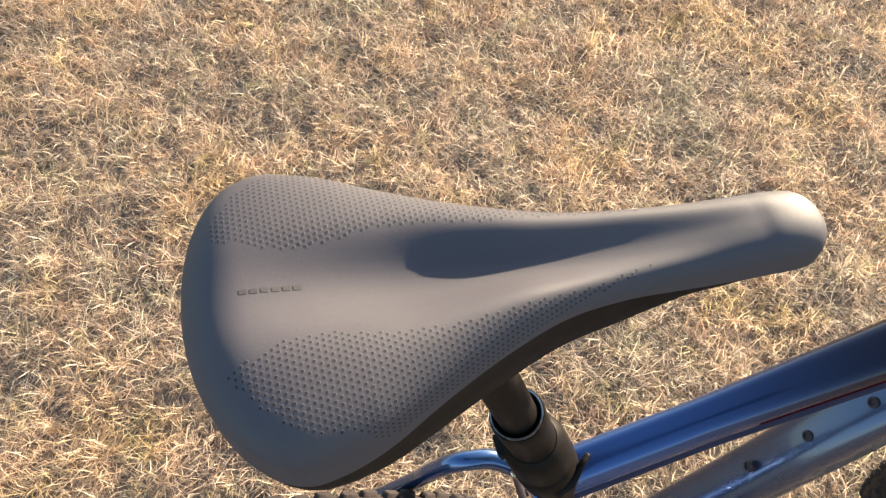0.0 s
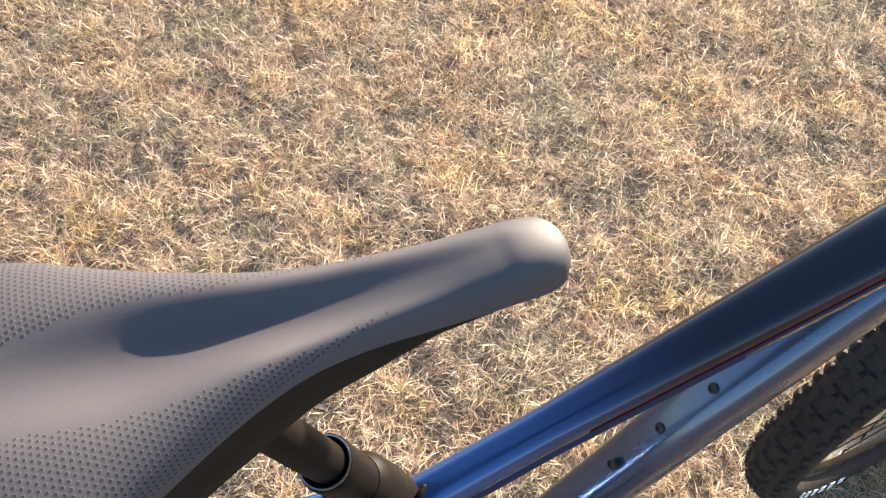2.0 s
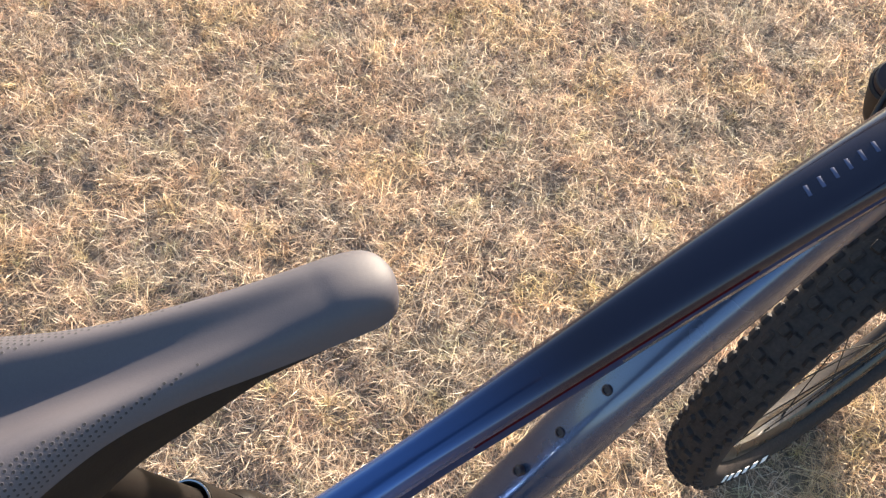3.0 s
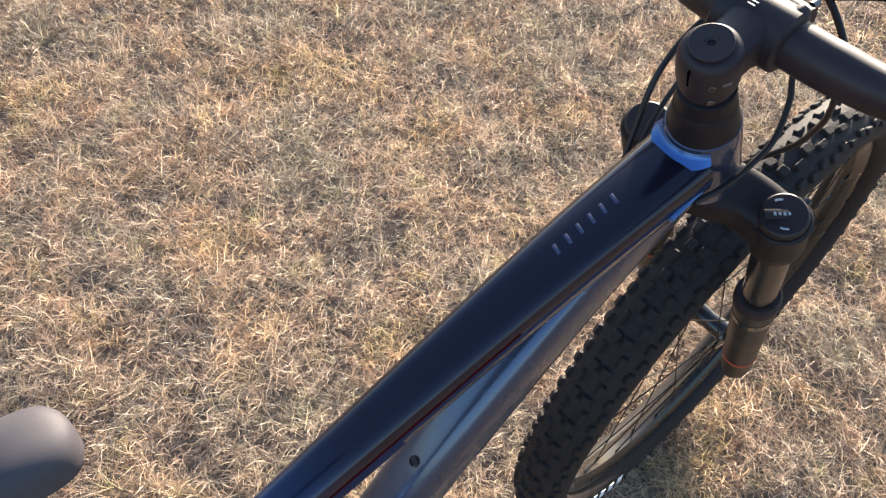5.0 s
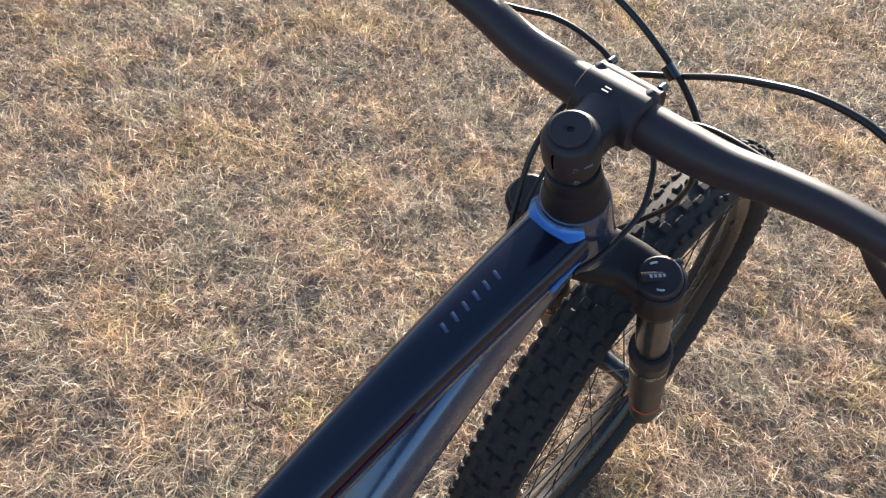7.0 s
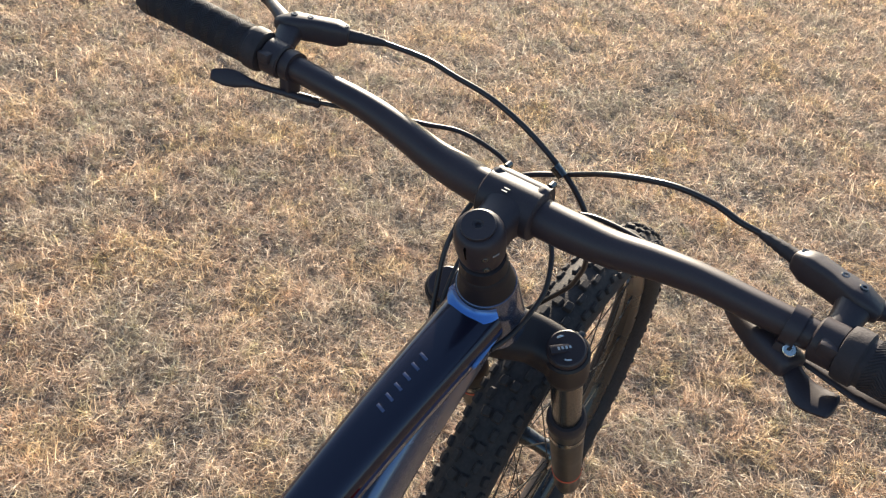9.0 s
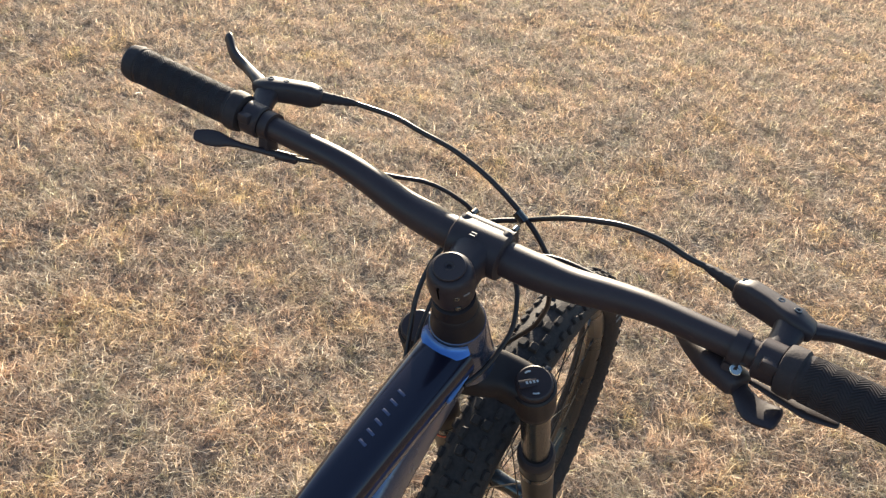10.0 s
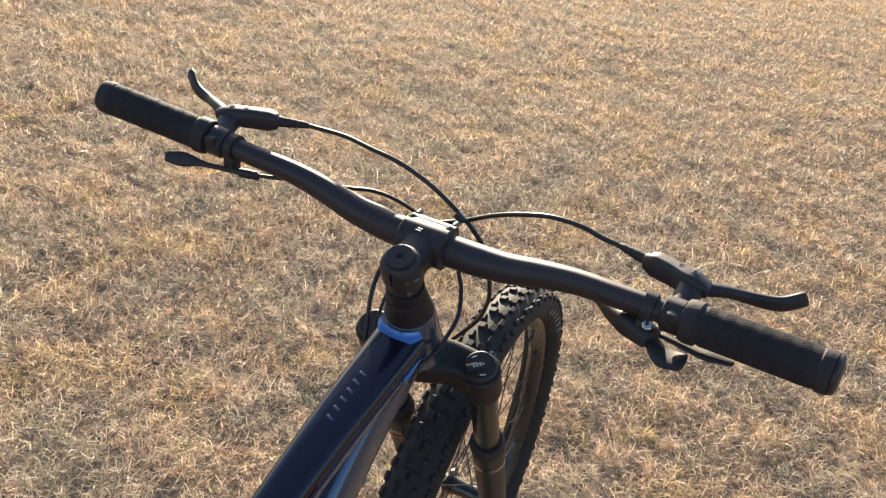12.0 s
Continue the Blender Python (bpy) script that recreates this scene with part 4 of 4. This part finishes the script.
def build_fork():
    cr = on_axis(0.164)
    c = sweep(spline([LEG_TOP + Vector((0, -LEG_Y, 0)), Vector((0.490, -0.035, 0.815)), cr + DOWN * 0.012, Vector((0.490, 0.035, 0.815)), LEG_TOP + Vector((0, LEG_Y - 0.005, 0))], 6), [(0.022, 0.021), (0.021, 0.022), (0.023, 0.026), (0.021, 0.022), (0.022, 0.021)], 32, AXIS, 3.6)
    crown = part("fork_crown", turned(c, ST), M_CROWN, bike, "matte black suspension fork crown")
    for s in (1, -1):
        top = LEG_TOP + Vector((0, LEG_Y - 0.005 if s > 0 else -LEG_Y, 0))
        leg = lathe([(-0.020, 0.0200), (-0.018, 0.0222), (0.020, 0.0222), (0.030, 0.0215), (0.033, 0.0190)], top, DOWN, 30)
        part("crown_socket", turned(leg, ST), M_CROWN, crown)
        cap = lathe([(-0.0275, 0.0150), (-0.0274, 0.0168), (-0.0262, 0.0182), (-0.0250, 0.0184), (-0.021, 0.0190), (-0.019, 0.0190)], top, DOWN, 30)
        knob = part("top_knob", turned(cap, ST), M_MATTE, crown, "black fork adjuster knob with white print", 12)
        st = part("stanchion", turned(lathe([(0.02, 0.0165), (0.26, 0.0165)], top, DOWN, 30), ST), M_STANCHION, bike, "dark polished fork stanchion")
        part("wiper_seal", turned(lathe([(0.170, 0.0165), (0.170, 0.0200), (0.175, 0.0225), (0.190, 0.0232), (0.194, 0.0215), (0.195, 0.0165)], top, DOWN, 30), ST), M_RUBBER, st, "black rubber wiper seal")
        low = lathe([(0.191, 0.0165), (0.193, 0.0215), (0.213, 0.0222), (0.220, 0.0214), (0.33, 0.0207), (0.45, 0.0195), (0.480, 0.0185), (0.498, 0.0165), (0.505, 0.010)], top, DOWN, 30)
        fwd = Vector((math.sin(HEAD), 0, math.cos(HEAD)))
        drop = top + DOWN * 0.490
        ax = Vector((AXLE.x, s * 0.061, AXLE.z))
        sweep([drop - fwd * 0.004, ax], [(0.010, 0.020), (0.008, 0.017)], 16, (0, 1, 0), 2.4, low)
        lo = part("fork_lower", turned(low, ST), M_LOWER, bike, "dark grey fork lower leg")
        h_, k_ = (-0.168, 0.0012) if s > 0 else (0.0, 0.0)
        part("stripe", turned(lathe([(h_ + 0.4105, 0.0207 + k_), (h_ + 0.4155, 0.0205 + k_), (h_ + 0.4155, 0.0198), (h_ + 0.4105, 0.0198)], top, DOWN, 30, closed=True), ST), M_RED, lo, "thin orange-red ring")
        part("ring_mark", turned(lathe([(0.222, 0.0219), (0.235, 0.0218), (0.235, 0.0208), (0.222, 0.0208)], top, DOWN, 30, closed=True), ST), M_GLOSSB, lo)
        if s < 0:
            grip_bar = block((0.0330, 0.0085, 0.0030), top - DOWN * 0.0270, frame_of((0.75, -0.62, 0), -DOWN), 0.0012)
            part("grip_bar", turned(grip_bar, ST), M_MATTE, knob, "raised grip across the knob")
            e = frame_of((0.75, -0.62, 0), -DOWN)
            base = top - DOWN * 0.0288
            for i, w in enumerate((0.0036, 0.0032, 0.0036, 0.0032, 0.0036)):
                part("lettering", turned(block((0.0021, w * 0.8, 0.0005), base + e @ Vector((-0.0076 + i * 0.0038, 0, 0)), e, 0), ST), M_PALE, knob, "white printed mark")
            for sg in (1, -1):
                arc = [base + e @ Vector((0.0122 * math.cos(a), sg * 0.0122 * math.sin(a), -0.0012)) for a in np.linspace(1.1, 2.0, 8)]
                part("lettering", turned(sweep(arc, [(0.0004, 0.0010)], 6, AXIS), ST), M_PALE, knob, "white printed arc")
            part("lockout_tab", turned(block((0.010, 0.007, 0.006), top - DOWN * 0.024 + Vector((0.019, -0.004, 0.004)), frame_of((1, -0.2, 0.4), (0, 0, 1)), 0.002), ST), M_GLOSSB, knob)


build_fork()


# ---- wheels ----
def ring_y(profile, c, seg=120, bm=None):
    """Turns rows of (y, radius) round the wheel's axle."""
    return lathe(profile, c, (0, 1, 0), seg, bm, closed=True)


def knob_mesh(name, sx, sy, h):
    bm = bmesh.new()
    rings = []
    for z, k in ((-0.003, 1.16), (h * 0.80, 0.94), (h, 0.78)):
        rings.append([bm.verts.new((a * sx / 2 * k, b * sy / 2 * k, z)) for a, b in ((-1, -0.72), (-0.72, -1), (0.72, -1), (1, -0.72), (1, 0.72), (0.72, 1), (-0.72, 1), (-1, 0.72))])
    for p, q in zip(rings, rings[1:]):
        for i in range(8):
            bm.faces.new((p[i], p[(i + 1) % 8], q[(i + 1) % 8], q[i]))
    bm.faces.new(rings[-1])
    me = bpy.data.meshes.new(name)
    bmesh.ops.recalc_face_normals(bm, faces=bm.faces)
    bm.to_mesh(me)
    bm.free()
    me.materials.append(M_TYRE)
    return me


def build_wheel(c, turn, near_from, near_to, front):
    m = turn @ Matrix.Translation(c)
    # casing
    prof = []
    for k in range(21):
        a = radians(-128 + 256 * k / 20)
        prof.append((0.0345 * math.sin(a), 0.3370 + 0.0300 * math.cos(a)))
    prof += [(0.016, 0.312), (-0.016, 0.312)]
    pre = "front_" if front else "rear_"
    tyre = part(pre + "tyre", turned(ring_y(prof, (0, 0, 0), 144), m), M_TYRE, bike, "dusty black knobbly mountain bike tyre")
    mids, sides_ = knob_mesh("knob", 0.0125, 0.0110, 0.0052), knob_mesh("knob", 0.0130, 0.0085, 0.0044)
    mid2 = knob_mesh("knob", 0.0150, 0.0075, 0.0050)
    spots = []
    N = 58
    for i in range(N):
        a = 2 * math.pi * i / N
        h = math.pi / N
        spots += [(a, 0.0068, mids), (a, -0.0068, mids), (a + h, 0.0130, mid2), (a + h, -0.0130, mid2)]
        for s in (1, -1):
            spots += [(a + 0.4 * h, s * 0.0262, sides_), (a + 1.4 * h, s * 0.0285, sides_)]
    rest = bmesh.new()
    count = 0
    rng = random.Random(7)
    for a, y, me in spots:
        phi = math.asin(min(0.93, abs(y) / 0.0335)) * (1 if y > 0 else -1)
        r = 0.3370 + 0.0298 * math.cos(phi)
        yy = 0.0343 * math.sin(phi)
        km = m @ Matrix.Rotation(a, 4, "Y") @ Matrix.Translation((0, yy, r)) @ Matrix.Rotation(-phi * 0.9, 4, "X") @ Matrix.Rotation(rng.uniform(-0.12, 0.12), 4, "Z")
        deg = math.degrees(a) % 360
        if front and count < 300 and near_from <= (deg + 180) % 360 - 180 <= near_to:
            ob = new("knob", me)
            ob.parent = tyre
            ob.matrix_basis = km
            count += 1
        else:
            n0 = len(rest.verts)
            rest.from_mesh(me)
            rest.verts.ensure_lookup_table()
            for v in rest.verts[n0:]:
                v.co = km @ v.co
    p = part("knob_field", rest, M_TYRE, tyre)
    tagged(p, kind="stuff")
    # rim, hub, spokes
    rim = part(pre + "rim", turned(ring_y([(-0.0165, 0.318), (-0.0168, 0.308), (-0.0125, 0.300), (-0.006, 0.2945), (0.006, 0.2945), (0.0125, 0.300), (0.0168, 0.308), (0.0165, 0.318), (0.012, 0.312), (-0.012, 0.312)], (0, 0, 0), 120), m), M_RIM, bike, "satin black wheel rim")
    hub = lathe([(-0.054, 0.0075), (-0.054, 0.012), (-0.036, 0.013), (-0.032, 0.027), (-0.028, 0.028), (-0.025, 0.016), (0.0, 0.0135), (0.025, 0.016), (0.028, 0.028), (0.032, 0.027), (0.036, 0.013), (0.054, 0.012), (0.054, 0.0075)], (0, 0, 0), (0, 1, 0), 28)
    part("hub", turned(hub, m), M_GLOSSB, rim, "black wheel hub")
    for i in range(32):
        a = 2 * math.pi * i / 32
        s = 1 if i % 2 else -1
        cross = radians(62) * (1 if (i // 2) % 2 else -1)
        b = a + cross
        p = Vector((0.026 * math.cos(b), s * 0.030, 0.026 * math.sin(b)))
        q = Vector((0.2965 * math.cos(a), s * 0.003, 0.2965 * math.sin(a)))
        part("spoke", turned(sweep([p, q], 0.0010, 6), m), M_SPOKE, rim, "thin black spoke" if i == 0 else "")
        part("nipple", turned(sweep([q, q + (p - q).normalized() * 0.013], 0.0019, 8), m), M_GLOSSB, rim)
    return tyre, rim, m


front_tyre, front_rim, FM = build_wheel(AXLE, ST, -130, 60, True)
build_wheel(REAR, Matrix.Identity(4), 0, 0, False)

# print on the tyre walls, as plain bars
for centre, tone, lab in ((-141, M_WHITE, "white printed mark"), (46, M_GREY, "pale grey printed mark")):
    for i in range(6):
        a = radians(centre - (3 if centre < 0 else 0) + (i - 2.5) * (5.2 if centre < 0 else 4.6))
        km = FM @ Matrix.Rotation(a, 4, "Y") @ Matrix.Translation((0, -0.0342, 0.3300)) @ Matrix.Rotation(radians(14), 4, "X")
        part("lettering", turned(block((0.0150 if centre < 0 else 0.0085, 0.0006, 0.0115), (0, 0, 0), None, 0), km), tone, front_tyre, lab)

# ---- crank and pedals ----
def build_crank(s, angle):
    d = Vector((math.cos(angle), 0, math.sin(angle)))
    a = BB + Vector((0, s * 0.062, 0))
    e = a + d * 0.170 + Vector((0, s * 0.012, 0))
    cr = part("crank", sweep([a, a.lerp(e, 0.5), e], [(0.008, 0.016), (0.007, 0.013), (0.007, 0.012)], 14, (0, 1, 0), 3.0, rounded=0.008), M_BLACK, bike, "black crank arm")
    c = e + Vector((0, s * 0.062, 0))
    f = bmesh.new()
    for dx in (-0.035, 0.035):
        block((0.010, 0.092, 0.016), c + Vector((dx, 0, 0)), None, 0.003, f)
    for dy in (-0.042, 0.042):
        block((0.074, 0.010, 0.015), c + Vector((0, dy, 0)), None, 0.003, f)
    block((0.072, 0.010, 0.013), c, None, 0.003, f)
    lathe([(-0.050, 0.008), (0.046, 0.008)], c, (0, 1, 0), 14, f)
    part("pedal", f, M_MATTE, bike, "black flat platform pedal")


build_crank(1, radians(279))
build_crank(-1, radians(99))
part("chainring", lathe([(-0.0015, 0.02), (-0.0015, 0.064), (0.0015, 0.064), (0.0015, 0.02)], BB + Vector((0, -0.050, 0)), (0, 1, 0), 40, closed=True), M_BLACK, bike)
